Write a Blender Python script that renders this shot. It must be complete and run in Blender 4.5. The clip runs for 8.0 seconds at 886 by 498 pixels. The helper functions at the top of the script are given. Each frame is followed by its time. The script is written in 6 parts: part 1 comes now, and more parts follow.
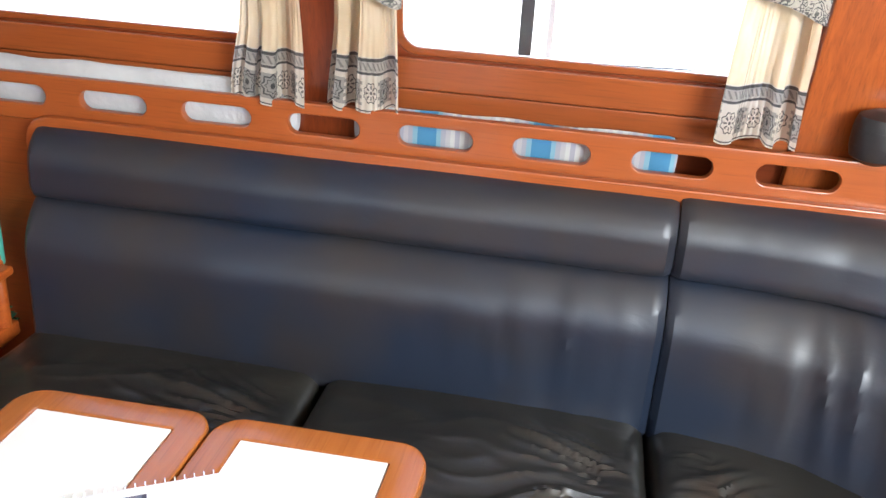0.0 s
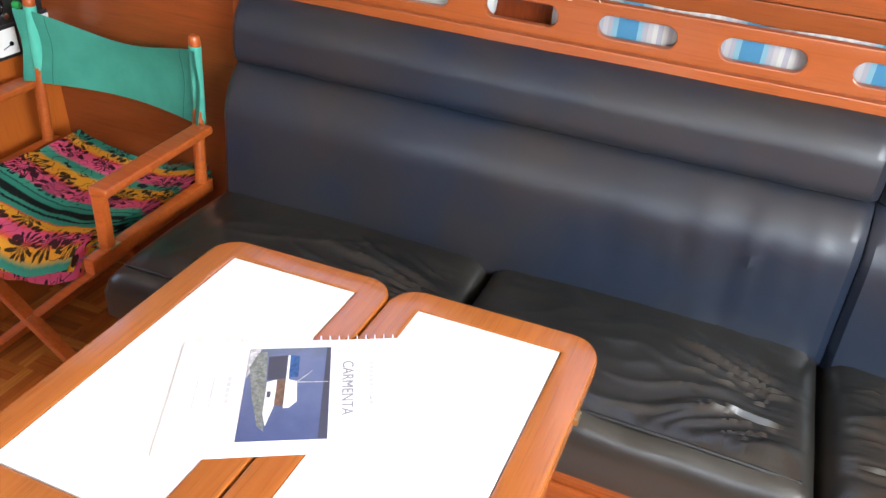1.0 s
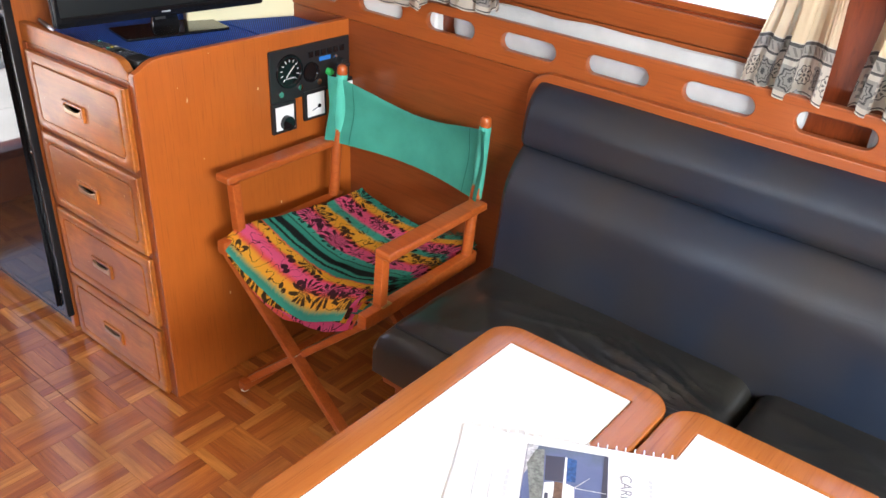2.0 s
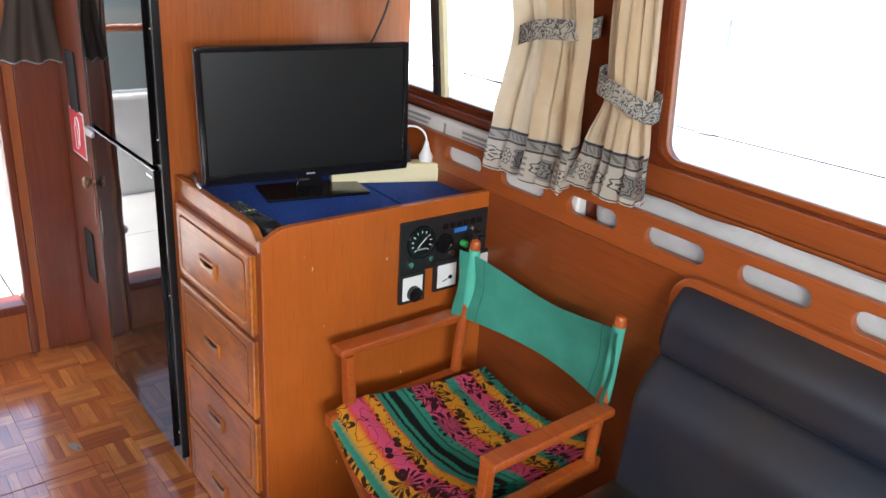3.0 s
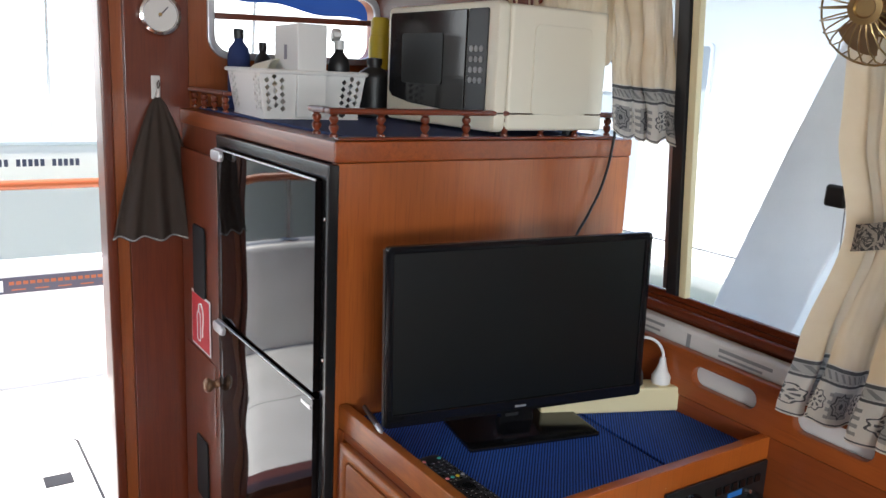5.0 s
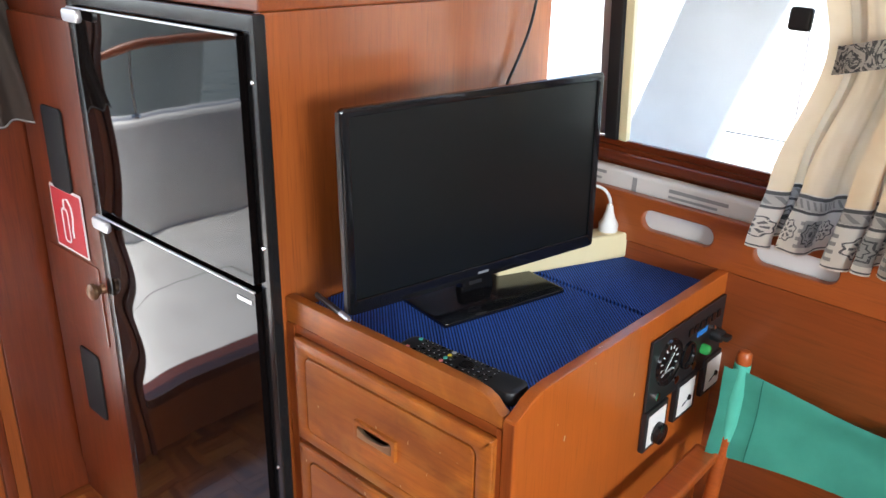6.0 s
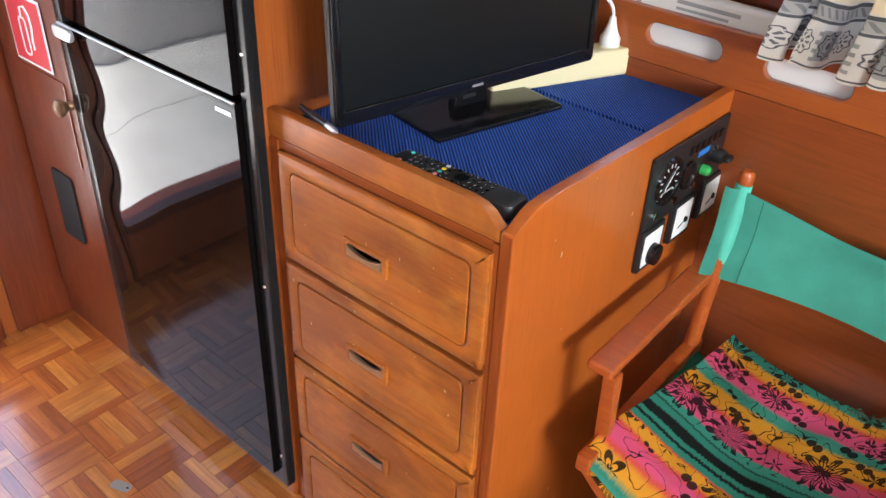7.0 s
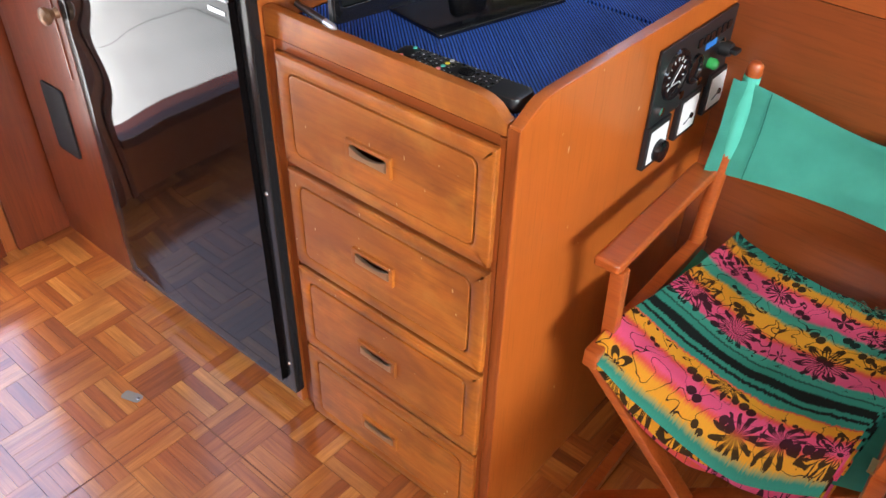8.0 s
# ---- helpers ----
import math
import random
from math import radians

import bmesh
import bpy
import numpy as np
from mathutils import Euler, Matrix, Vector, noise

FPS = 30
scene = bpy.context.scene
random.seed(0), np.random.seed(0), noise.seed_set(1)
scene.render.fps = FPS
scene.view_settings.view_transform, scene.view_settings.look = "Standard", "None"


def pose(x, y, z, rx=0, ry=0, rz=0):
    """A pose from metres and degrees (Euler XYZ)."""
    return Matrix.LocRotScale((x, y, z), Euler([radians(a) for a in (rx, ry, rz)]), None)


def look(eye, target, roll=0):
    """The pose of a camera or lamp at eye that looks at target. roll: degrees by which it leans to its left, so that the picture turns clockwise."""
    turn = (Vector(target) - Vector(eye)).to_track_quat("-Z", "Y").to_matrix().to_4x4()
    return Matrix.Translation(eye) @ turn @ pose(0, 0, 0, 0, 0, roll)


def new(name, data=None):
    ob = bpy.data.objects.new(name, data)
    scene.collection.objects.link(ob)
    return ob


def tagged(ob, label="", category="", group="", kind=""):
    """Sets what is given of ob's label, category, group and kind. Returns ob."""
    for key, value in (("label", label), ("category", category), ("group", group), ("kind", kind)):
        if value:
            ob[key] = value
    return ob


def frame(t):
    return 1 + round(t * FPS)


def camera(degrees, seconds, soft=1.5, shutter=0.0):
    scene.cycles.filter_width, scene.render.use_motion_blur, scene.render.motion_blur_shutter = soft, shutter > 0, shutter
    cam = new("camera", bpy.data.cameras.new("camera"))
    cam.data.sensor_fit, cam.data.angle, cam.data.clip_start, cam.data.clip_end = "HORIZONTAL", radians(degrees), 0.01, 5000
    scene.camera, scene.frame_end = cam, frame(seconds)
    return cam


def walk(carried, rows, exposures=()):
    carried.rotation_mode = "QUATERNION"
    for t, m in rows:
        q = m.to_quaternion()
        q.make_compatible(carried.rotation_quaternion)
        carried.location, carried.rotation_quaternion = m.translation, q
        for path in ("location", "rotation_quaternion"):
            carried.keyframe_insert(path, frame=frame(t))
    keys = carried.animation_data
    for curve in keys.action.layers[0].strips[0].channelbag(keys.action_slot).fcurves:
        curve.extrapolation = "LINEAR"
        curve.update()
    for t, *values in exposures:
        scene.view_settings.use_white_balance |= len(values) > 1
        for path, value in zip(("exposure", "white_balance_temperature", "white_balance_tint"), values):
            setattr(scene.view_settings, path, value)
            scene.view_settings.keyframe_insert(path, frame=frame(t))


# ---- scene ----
cam = camera(57.2, 8.0)
PATH = [
    (0, (-0.02, -0.001, 1.39), (-0.362, 1.772, 0.53), 1.4),
    (0.5, (-0.052, 0.001, 1.362), (-0.525, 1.666, 0.36), 1.9),
    (1, (-0.081, -0.027, 1.359), (-0.719, 1.537, 0.288), 2.3),
    (1.5, (-0.13, -0.053, 1.36), (-0.974, 1.441, 0.332), 3.1),
    (2, (-0.224, -0.083, 1.403), (-1.312, 1.297, 0.448), 2.8),
    (2.2, (-0.268, -0.092, 1.414), (-1.423, 1.262, 0.501), 3.0),
    (3.3, (-0.33, 0.154, 1.515), (-1.891, 1.249, 0.909), 3.0),
    (3.5, (-0.373, 0.154, 1.505), (-1.994, 1.202, 0.982), 2.7),
    (4, (-0.534, 0.15, 1.532), (-2.23, 1.128, 1.126), 2.5),
    (4.2, (-0.625, 0.135, 1.537), (-2.317, 1.128, 1.154), 2.5),
    (5.3, (-1.104, 0.168, 1.525), (-2.63, 1.366, 1.039), 2.5),
    (5.5, (-1.18, 0.121, 1.518), (-2.601, 1.417, 0.97), 1.6),
    (6, (-1.257, 0.071, 1.482), (-2.507, 1.45, 0.749), 1.1),
    (6.5, (-1.282, 0.076, 1.441), (-2.443, 1.425, 0.527), 2.1),
    (7, (-1.3, 0.087, 1.413), (-2.386, 1.377, 0.337), 2.5),
    (7.5, (-1.307, 0.08, 1.401), (-2.342, 1.335, 0.238), 2.2),
    (8, (-1.307, 0.071, 1.381), (-2.304, 1.286, 0.145), 1.6),
]
EXPOSURES = [(0, 2.5), (0.5, 2.58), (1.5, 2.71), (2.2, 2.68), (3.5, 1.8), (4.2, 1.53), (5.5, 1.92), (6.0, 2.42), (6.5, 2.74), (7.4, 2.74), (8, 2.88)]
walk(cam, [(t, look(eye, target, roll)) for t, eye, target, roll in PATH], EXPOSURES)
SKY, SUN, SOUTH_W, EAST_W = 0.15, 3.6, 4.4, 24.5
# ---- world, sun and large lights ----
world = bpy.data.worlds.new("sky")
scene.world = world
world.use_nodes = True
wt = world.node_tree
sky = wt.nodes.new("ShaderNodeTexSky")
sky.sky_type = "NISHITA"
sky.sun_disc = False
sky.sun_elevation, sky.sun_rotation = radians(70), radians(189)
sky.air_density, sky.dust_density = 1.0, 2.5
bg = wt.nodes["Background"]
wt.links.new(sky.outputs[0], bg.inputs[0])
bg.inputs[1].default_value = SKY

sun = new("sun", bpy.data.lights.new("sun", "SUN"))
sun.data.energy, sun.data.angle, sun.data.color = SUN, radians(0.6), (1.0, 0.95, 0.87)
sun.matrix_world = look((0, 0, 0), (0.05, 0.32, -0.94))


def window_light(name, eye, target, w, h, watts, colour=(0.88, 0.95, 1.0)):
    """Daylight of the sky standing in an opening."""
    ob = new(name, bpy.data.lights.new(name, "AREA"))
    ob.data.shape, ob.data.size, ob.data.size_y, ob.data.energy, ob.data.color = "RECTANGLE", w, h, watts, colour
    ob.matrix_world = look(eye, target)
    return ob


# ---- materials ----
def material(name, colour, rough=0.5, metal=0.0, coat=0.0, spec=0.5):
    m = bpy.data.materials.new(name)
    m.use_nodes = True
    p = m.node_tree.nodes["Principled BSDF"]
    p.inputs["Base Color"].default_value = (*colour, 1)
    p.inputs["Roughness"].default_value = rough
    p.inputs["Metallic"].default_value = metal
    p.inputs["Coat Weight"].default_value = coat
    p.inputs["Coat Roughness"].default_value = 0.12
    p.inputs["Specular IOR Level"].default_value = spec
    return m


class Nodes:
    """Short hand for wiring a material's nodes."""

    def __init__(self, mat):
        self.t = mat.node_tree
        self.p = self.t.nodes["Principled BSDF"]
        self.out = self.t.nodes["Material Output"]

    def add(self, kind, **values):
        n = self.t.nodes.new(kind)
        for k, v in values.items():
            n.inputs[k].default_value = v
        return n

    def link(self, a, b):
        self.t.links.new(a, b)

    def coords(self, which, scale=(1, 1, 1), rot=(0, 0, 0)):
        c = self.add("ShaderNodeTexCoord")
        m = self.add("ShaderNodeMapping", Scale=scale, Rotation=rot)
        self.link(c.outputs[which], m.inputs[0])
        return m.outputs[0]

    def noise(self, vec, scale, detail=4.0, rough=0.55, distort=0.0):
        n = self.add("ShaderNodeTexNoise", Scale=scale, Detail=detail, Roughness=rough, Distortion=distort)
        self.link(vec, n.inputs["Vector"])
        return n.outputs["Fac"]

    def ramp(self, fac, stops, constant=False):
        r = self.add("ShaderNodeValToRGB")
        e = r.color_ramp.elements
        while len(e) < len(stops):
            e.new(0.5)
        for el, (pos, col) in zip(e, stops):
            el.position, el.color = pos, (*col, 1)
        if constant:
            r.color_ramp.interpolation = "CONSTANT"
        self.link(fac, r.inputs[0])
        return r.outputs[0]

    def math(self, op, a, b=0.0, c=0.0):
        n = self.add("ShaderNodeMath")
        n.operation = op
        for i, v in enumerate((a, b, c)):
            if isinstance(v, (int, float)):
                n.inputs[i].default_value = v
            else:
                self.link(v, n.inputs[i])
        return n.outputs[0]

    def mix(self, fac, a, b, blend="MIX"):
        n = self.add("ShaderNodeMix")
        n.data_type, n.blend_type = "RGBA", blend
        for i, v in ((0, fac), (6, a), (7, b)):
            if isinstance(v, (int, float)):
                n.inputs[i].default_value = v
            elif isinstance(v, tuple):
                n.inputs[i].default_value = (*v, 1)
            else:
                self.link(v, n.inputs[i])
        return n.outputs[2]

    def bump(self, height, strength=0.3, dist=0.01):
        b = self.add("ShaderNodeBump", Strength=strength, Distance=dist)
        self.link(height, b.inputs["Height"])
        self.link(b.outputs[0], self.p.inputs["Normal"])

    def colour(self, c):
        self.link(c, self.p.inputs["Base Color"])

    def rough(self, fac, lo, hi):
        n = self.add("ShaderNodeMapRange")
        n.inputs[3].default_value, n.inputs[4].default_value = lo, hi
        self.link(fac, n.inputs[0])
        self.link(n.outputs[0], self.p.inputs["Roughness"])


def wood(name, light, dark, axis=0, rough=(0.22, 0.42), coat=0.25, grain=1.0):
    """Varnished timber whose grain runs along the given axis of the object."""
    m = material(name, light, 0.3, coat=coat)
    n = Nodes(m)
    sc = [28.0 * grain] * 3
    sc[axis] = 1.6 * grain
    vec = n.coords("Object", sc)
    fine = n.noise(vec, 3.0, 6, 0.65, 0.6)
    big = n.noise(n.coords("Object", [2.2 if i != axis else 0.7 for i in range(3)]), 1.7, 3)
    pores = n.noise(n.coords("Object", [260 if i != axis else 9 for i in range(3)]), 1.0, 2)
    mid = tuple((a + b) / 2 for a, b in zip(light, dark))
    c = n.ramp(fine, [(0.28, dark), (0.5, mid), (0.72, light)])
    c = n.mix(n.math("MULTIPLY", n.ramp(big, [(0.35, (0, 0, 0)), (0.7, (1, 1, 1))]), 0.55), c, tuple(x * 0.62 for x in mid))
    c = n.mix(n.math("MULTIPLY", n.ramp(pores, [(0.56, (0, 0, 0)), (0.7, (1, 1, 1))]), 0.35), c, tuple(x * 0.4 for x in dark))
    n.colour(c)
    n.rough(big, *rough)
    n.bump(fine, 0.06, 0.002)
    return m


TEAK = [wood("varnished_teak_%s" % a, (0.38, 0.09, 0.016), (0.20, 0.038, 0.007), i) for i, a in enumerate("xyz")]
RED = [wood("red_mahogany_%s" % a, (0.2, 0.038, 0.0095), (0.11, 0.018, 0.0046), i) for i, a in enumerate("xyz")]
ORANGE = [wood("orange_teak_%s" % a, (0.47, 0.115, 0.016), (0.41, 0.094, 0.013), i) for i, a in enumerate("xyz")]


def worn(m, amount, tint, scale=5.0, low=0.48, high=0.72):
    """Darkened handling marks and thin patches in the varnish."""
    n = Nodes(m)
    was = n.p.inputs["Base Color"].links[0].from_socket
    marks = n.noise(n.coords("Object", (1.0, 1.0, 1.6)), scale, 5, 0.6, 0.8)
    fac = n.math("MULTIPLY", n.ramp(marks, [(low, (0, 0, 0)), (high, (1, 1, 1))]), amount)
    n.colour(n.mix(fac, was, tint))
    return m


DRAWER = wood("drawer_front_teak", (0.58, 0.18, 0.022), (0.37, 0.09, 0.011), 0, rough=(0.3, 0.46), coat=0.08)
worn(DRAWER, 0.75, (0.12, 0.034, 0.01), 6.0)
worn(DRAWER, 0.5, (0.5, 0.21, 0.04), 9.0)
worn(DRAWER, 0.6, (0.2, 0.05, 0.01), 3.6, 0.42, 0.6)
worn(ORANGE[2], 0.3, (0.28, 0.07, 0.013), 3.5)


def chipped(m, scale=150.0):
    """Sparse pale chips in the varnish."""
    n = Nodes(m)
    was = n.p.inputs["Base Color"].links[0].from_socket
    chip = n.math("GREATER_THAN", n.noise(n.coords("Object", (1.0, 1.0, 0.35)), scale, 1), 0.79)
    n.colour(n.mix(chip, was, (0.62, 0.42, 0.25)))
    return m


chipped(DRAWER)
chipped(ORANGE[2], 75.0)
LINING = wood("side_lining_teak", (0.27, 0.062, 0.013), (0.21, 0.044, 0.01), 0)
RAIL = wood("rail_teak", (0.36, 0.084, 0.015), (0.29, 0.064, 0.012), 0, rough=(0.3, 0.44), coat=0.35)
APRON = wood("window_board_teak", (0.30, 0.072, 0.016), (0.235, 0.052, 0.012), 0)
CHAIRWOOD = wood("red_varnished_chair_wood", (0.46, 0.105, 0.018), (0.30, 0.055, 0.01), 0, rough=(0.25, 0.4))
TABLEWOOD = [wood("table_teak_%s" % a, (0.47, 0.15, 0.03), (0.36, 0.098, 0.018), i, rough=(0.16, 0.3)) for i, a in enumerate("xyz")]


def parquet(name, island, along):
    """Worn teak fingers: a tone for each, grain along the finger, stains across them."""
    m = material(name, (0.3, 0.12, 0.03), 0.3, coat=1.0)
    m.node_tree.nodes["Principled BSDF"].inputs["Coat Roughness"].default_value = 0.14
    m.node_tree.nodes["Principled BSDF"].inputs["Coat IOR"].default_value = 1.85
    n = Nodes(m)
    geo = n.add("ShaderNodeNewGeometry")
    if island:
        r = geo.outputs["Random Per Island"]
    else:
        r = n.add("ShaderNodeObjectInfo").outputs["Random"]
    base = n.ramp(r, [(0.0, (0.29, 0.075, 0.015)), (0.3, (0.4, 0.11, 0.02)), (0.7, (0.51, 0.17, 0.032)), (1.0, (0.62, 0.26, 0.06))])

    def at(scale):
        mp = n.add("ShaderNodeMapping", Scale=scale)
        n.link(geo.outputs["Position"], mp.inputs[0])
        return mp.outputs[0]

    grain = n.noise(at((9, 190, 9) if along == "x" else (190, 9, 9)), 1.0, 4, 0.6, 0.6)
    streak = n.noise(at((5, 55, 5) if along == "x" else (55, 5, 5)), 1.0, 3, 0.6, 0.4)
    stain = n.noise(at((6, 6, 6)), 1.0, 4)
    c = n.mix(0.55, base, n.ramp(grain, [(0.3, (0.5, 0.36, 0.26)), (0.65, (1, 1, 1))]), "MULTIPLY")
    c = n.mix(0.45, c, n.ramp(streak, [(0.35, (0.5, 0.38, 0.3)), (0.6, (1.12, 1.12, 1.1))]), "MULTIPLY")
    c = n.mix(n.math("MULTIPLY", n.ramp(stain, [(0.45, (0, 0, 0)), (0.72, (1, 1, 1))]), 0.45), c, (0.2, 0.06, 0.018))
    n.colour(c)
    n.rough(stain, 0.26, 0.44)
    n.bump(grain, 0.1, 0.001)
    return m


PARQUET = [parquet("parquet_finger_" + a, False, a) for a in "xy"]
PARQUET_REST = [parquet("parquet_rest_" + a, True, a) for a in "xy"]
JOINT = material("dark_joint", (0.17, 0.055, 0.018), 0.8)
# shade of the finger hollows, painted as a dark colour
RECESS_SHADE = material("painted_recess_shade", (0.09, 0.04, 0.02), 0.6)


def leather(name, base, warm, rough=(0.36, 0.52), bumpy=0.1, spec=0.5):
    m = material(name, base, 0.4, spec=spec)
    n = Nodes(m)
    vec = n.coords("Object")
    pebble = n.add("ShaderNodeTexVoronoi", Scale=420.0)
    n.link(vec, pebble.inputs["Vector"])
    big = n.noise(vec, 3.0, 3)
    wrinkle = n.noise(n.coords("Object", (1.0, 2.2, 2.2)), 11.0, 5, 0.5, 1.6)
    c = n.mix(n.ramp(big, [(0.4, (0, 0, 0)), (0.65, (1, 1, 1))]), base, warm)
    n.colour(c)
    n.rough(big, *rough)
    h = n.math("ADD", n.math("MULTIPLY", pebble.outputs["Distance"], 0.05), n.math("MULTIPLY", wrinkle, 0.9))
    n.bump(h, bumpy, 0.006)
    return m


BACK_LEATHER = leather("navy_black_leather", (0.0105, 0.0165, 0.03), (0.022, 0.0195, 0.02), (0.34, 0.46), 0.1, 0.52)
SEAT_LEATHER = leather("black_leather", (0.016, 0.0155, 0.014), (0.025, 0.023, 0.019), (0.24, 0.36), 0.08, 0.65)
PIPING = material("black_piping", (0.008, 0.008, 0.009), 0.5)

GELCOAT = material("white_gelcoat", (0.78, 0.79, 0.78), 0.35)
n = Nodes(GELCOAT)
n.colour(n.ramp(n.noise(n.coords("Object"), 3.0, 5), [(0.35, (0.7, 0.71, 0.7)), (0.65, (0.82, 0.83, 0.82))]))
STEEL = material("stainless_steel", (0.62, 0.62, 0.62), 0.22, 1.0)
CHROME = material("chrome", (0.8, 0.8, 0.8), 0.1, 1.0)
BRASS = material("old_brass", (0.42, 0.3, 0.14), 0.42, 1.0)
FANBLADE = material("dull_brass_blade", (0.34, 0.23, 0.13), 0.5, 0.6)
BRONZE = material("dark_bronze", (0.2, 0.11, 0.06), 0.42, 0.55)
PULL = material("worn_bronze_pull", (0.42, 0.27, 0.16), 0.34, 0.75)
BLACK = material("black_plastic", (0.012, 0.012, 0.013), 0.42)
MATTBLACK = material("matt_black_grille", (0.01, 0.01, 0.011), 0.6, spec=0.2)
GLOSS = material("glossy_black_plastic", (0.006, 0.006, 0.007), 0.12)
SCREEN = material("matte_black_screen", (0.005, 0.006, 0.006), 0.33, spec=0.36)
FRIDGE = material("black_mirror_fridge_front", (0.004, 0.003, 0.003), 0.035, spec=0.2, coat=0.0)
FRIDGE.node_tree.nodes["Principled BSDF"].inputs["Specular Tint"].default_value = (0.8, 0.9, 1.0, 1)
FRIDGE.node_tree.nodes["Principled BSDF"].inputs["Coat Roughness"].default_value = 0.02
FRIDGE.node_tree.nodes["Principled BSDF"].inputs["Coat IOR"].default_value = 1.6
n = Nodes(FRIDGE)
nb = n.add("ShaderNodeBump", Strength=0.008, Distance=0.03)
n.link(n.noise(n.coords("Object"), 7.0, 1), nb.inputs["Height"])
n.link(nb.outputs[0], n.p.inputs["Normal"])
n.link(nb.outputs[0], n.p.inputs["Coat Normal"])
GREYMETAL = material("grey_metal", (0.06, 0.06, 0.062), 0.36, 0.75)
FRIDGE_FRAME = material("worn_black_metal", (0.025, 0.025, 0.026), 0.2, 0.5)
SILVER = material("silver_plastic", (0.5, 0.5, 0.52), 0.3, 0.6)
WHITE = material("white_plastic", (0.75, 0.75, 0.73), 0.4)
CREAMPLASTIC = material("cream_plastic", (0.7, 0.62, 0.38), 0.45)
OFFWHITE = material("aged_white_enamel", (0.72, 0.68, 0.56), 0.38)
PAPER = material("white_paper", (0.85, 0.85, 0.86), 0.6)
PAPERGREY = material("grey_print", (0.28, 0.28, 0.32), 0.6)
PRINTGREY = material("mid_grey_print", (0.5, 0.5, 0.52), 0.5)
PRINTBROWN = material("brown_print", (0.16, 0.09, 0.06), 0.5)
HULLPRINT = material("grey_green_print", (0.2, 0.21, 0.19), 0.5)
PRINTDARK = material("dark_print", (0.06, 0.06, 0.09), 0.6)
PRINTBLUE = material("blue_print", (0.03, 0.09, 0.25), 0.5)
for mm in (PRINTGREY, PRINTBROWN, HULLPRINT, PRINTBLUE):
    n = Nodes(mm)
    tint = tuple(n.p.inputs["Base Color"].default_value)[:3]
    n.colour(n.ramp(n.noise(n.coords("Object"), 170.0, 3, 0.65), [(0.35, tuple(0.6 * q for q in tint)), (0.65, tuple(min(0.8, 1.3 * q) for q in tint))]))
RED_SIGN = material("red_sign", (0.55, 0.03, 0.04), 0.4)
YELLOW = material("yellow_can", (0.6, 0.45, 0.02), 0.35)
NAVY = material("navy_cloth", (0.012, 0.03, 0.12), 0.8)
GREENLIGHT = material("green_lens", (0.05, 0.5, 0.12), 0.2)
BLUELABEL = material("blue_label", (0.02, 0.16, 0.5), 0.4)
YELBTN = material("yellow_button", (0.65, 0.5, 0.03), 0.4)
GREYBTN = material("pale_grey_button", (0.28, 0.28, 0.28), 0.5)
INLAY = material("white_laminate_inlay", (0.86, 0.85, 0.8), 0.32)
n = Nodes(INLAY)
n.colour(n.ramp(n.noise(n.coords("Object"), 6.0, 5), [(0.3, (0.82, 0.81, 0.76)), (0.7, (0.88, 0.87, 0.83))]))
HULL = material("white_hull", (0.75, 0.77, 0.78), 0.3)
DARKGLASS = material("dark_boat_glass", (0.32, 0.36, 0.38), 0.3)
CANVASBLUE = material("blue_canvas", (0.02, 0.08, 0.28), 0.8)
TEAKRAIL = material("red_brown_rail", (0.35, 0.09, 0.03), 0.3)
GLASS = material("clear_glass", (1, 1, 1), 0.0)
GLASS.node_tree.nodes["Principled BSDF"].inputs["Transmission Weight"].default_value = 1.0
GLASS.node_tree.nodes["Principled BSDF"].inputs["IOR"].default_value = 1.05
WATER = material("harbour_water", (0.15, 0.19, 0.17), 0.2)
n = Nodes(WATER)
n.bump(n.noise(n.coords("Object"), 1.5, 4), 0.4, 0.1)
CEILING = material("cream_headliner", (0.66, 0.58, 0.48), 0.7)


def canvas(name, base):
    m = material(name, base, 0.85, spec=0.2)
    n = Nodes(m)
    big = n.noise(n.coords("Object"), 7.0, 4)
    n.colour(n.ramp(big, [(0.3, tuple(c * 0.75 for c in base)), (0.7, tuple(min(1, c * 1.15) for c in base))]))
    w = n.add("ShaderNodeTexWave", Scale=260.0)
    n.link(n.coords("Object"), w.inputs["Vector"])
    n.bump(w.outputs["Fac"], 0.15, 0.0006)
    return m


GREEN_CANVAS = canvas("sea_green_canvas", (0.085, 0.43, 0.32))
GREEN_DARK = canvas("dark_green_stitching", (0.03, 0.2, 0.15))

CABSIDE = wood("cabinet_side_teak", (0.42, 0.112, 0.022), (0.31, 0.072, 0.014), 2)
BULKHEAD = wood("bulkhead_teak", (0.40, 0.105, 0.022), (0.29, 0.068, 0.013), 2)

# ribbed blue non-slip matting
BLUEMAT = material("ribbed_blue_matting", (0.02, 0.06, 0.3), 0.75, spec=0.25)
n = Nodes(BLUEMAT)
rib = n.add("ShaderNodeTexWave", Scale=62.0, Distortion=0.2)
rib.bands_direction = "Y"
n.link(n.coords("Object", (1, 1, 1), (0, 0, radians(42))), rib.inputs["Vector"])
cross = n.add("ShaderNodeTexWave", Scale=60.0)
cross.bands_direction = "X"
n.link(n.coords("Object", (1, 1, 1), (0, 0, radians(42))), cross.inputs["Vector"])
weave = n.math("MULTIPLY", rib.outputs["Fac"], n.math("ADD", n.math("MULTIPLY", cross.outputs["Fac"], 0.35), 0.65))
n.colour(n.ramp(weave, [(0.12, (0.006, 0.016, 0.08)), (0.5, (0.034, 0.13, 0.58))]))
n.bump(weave, 0.6, 0.003)


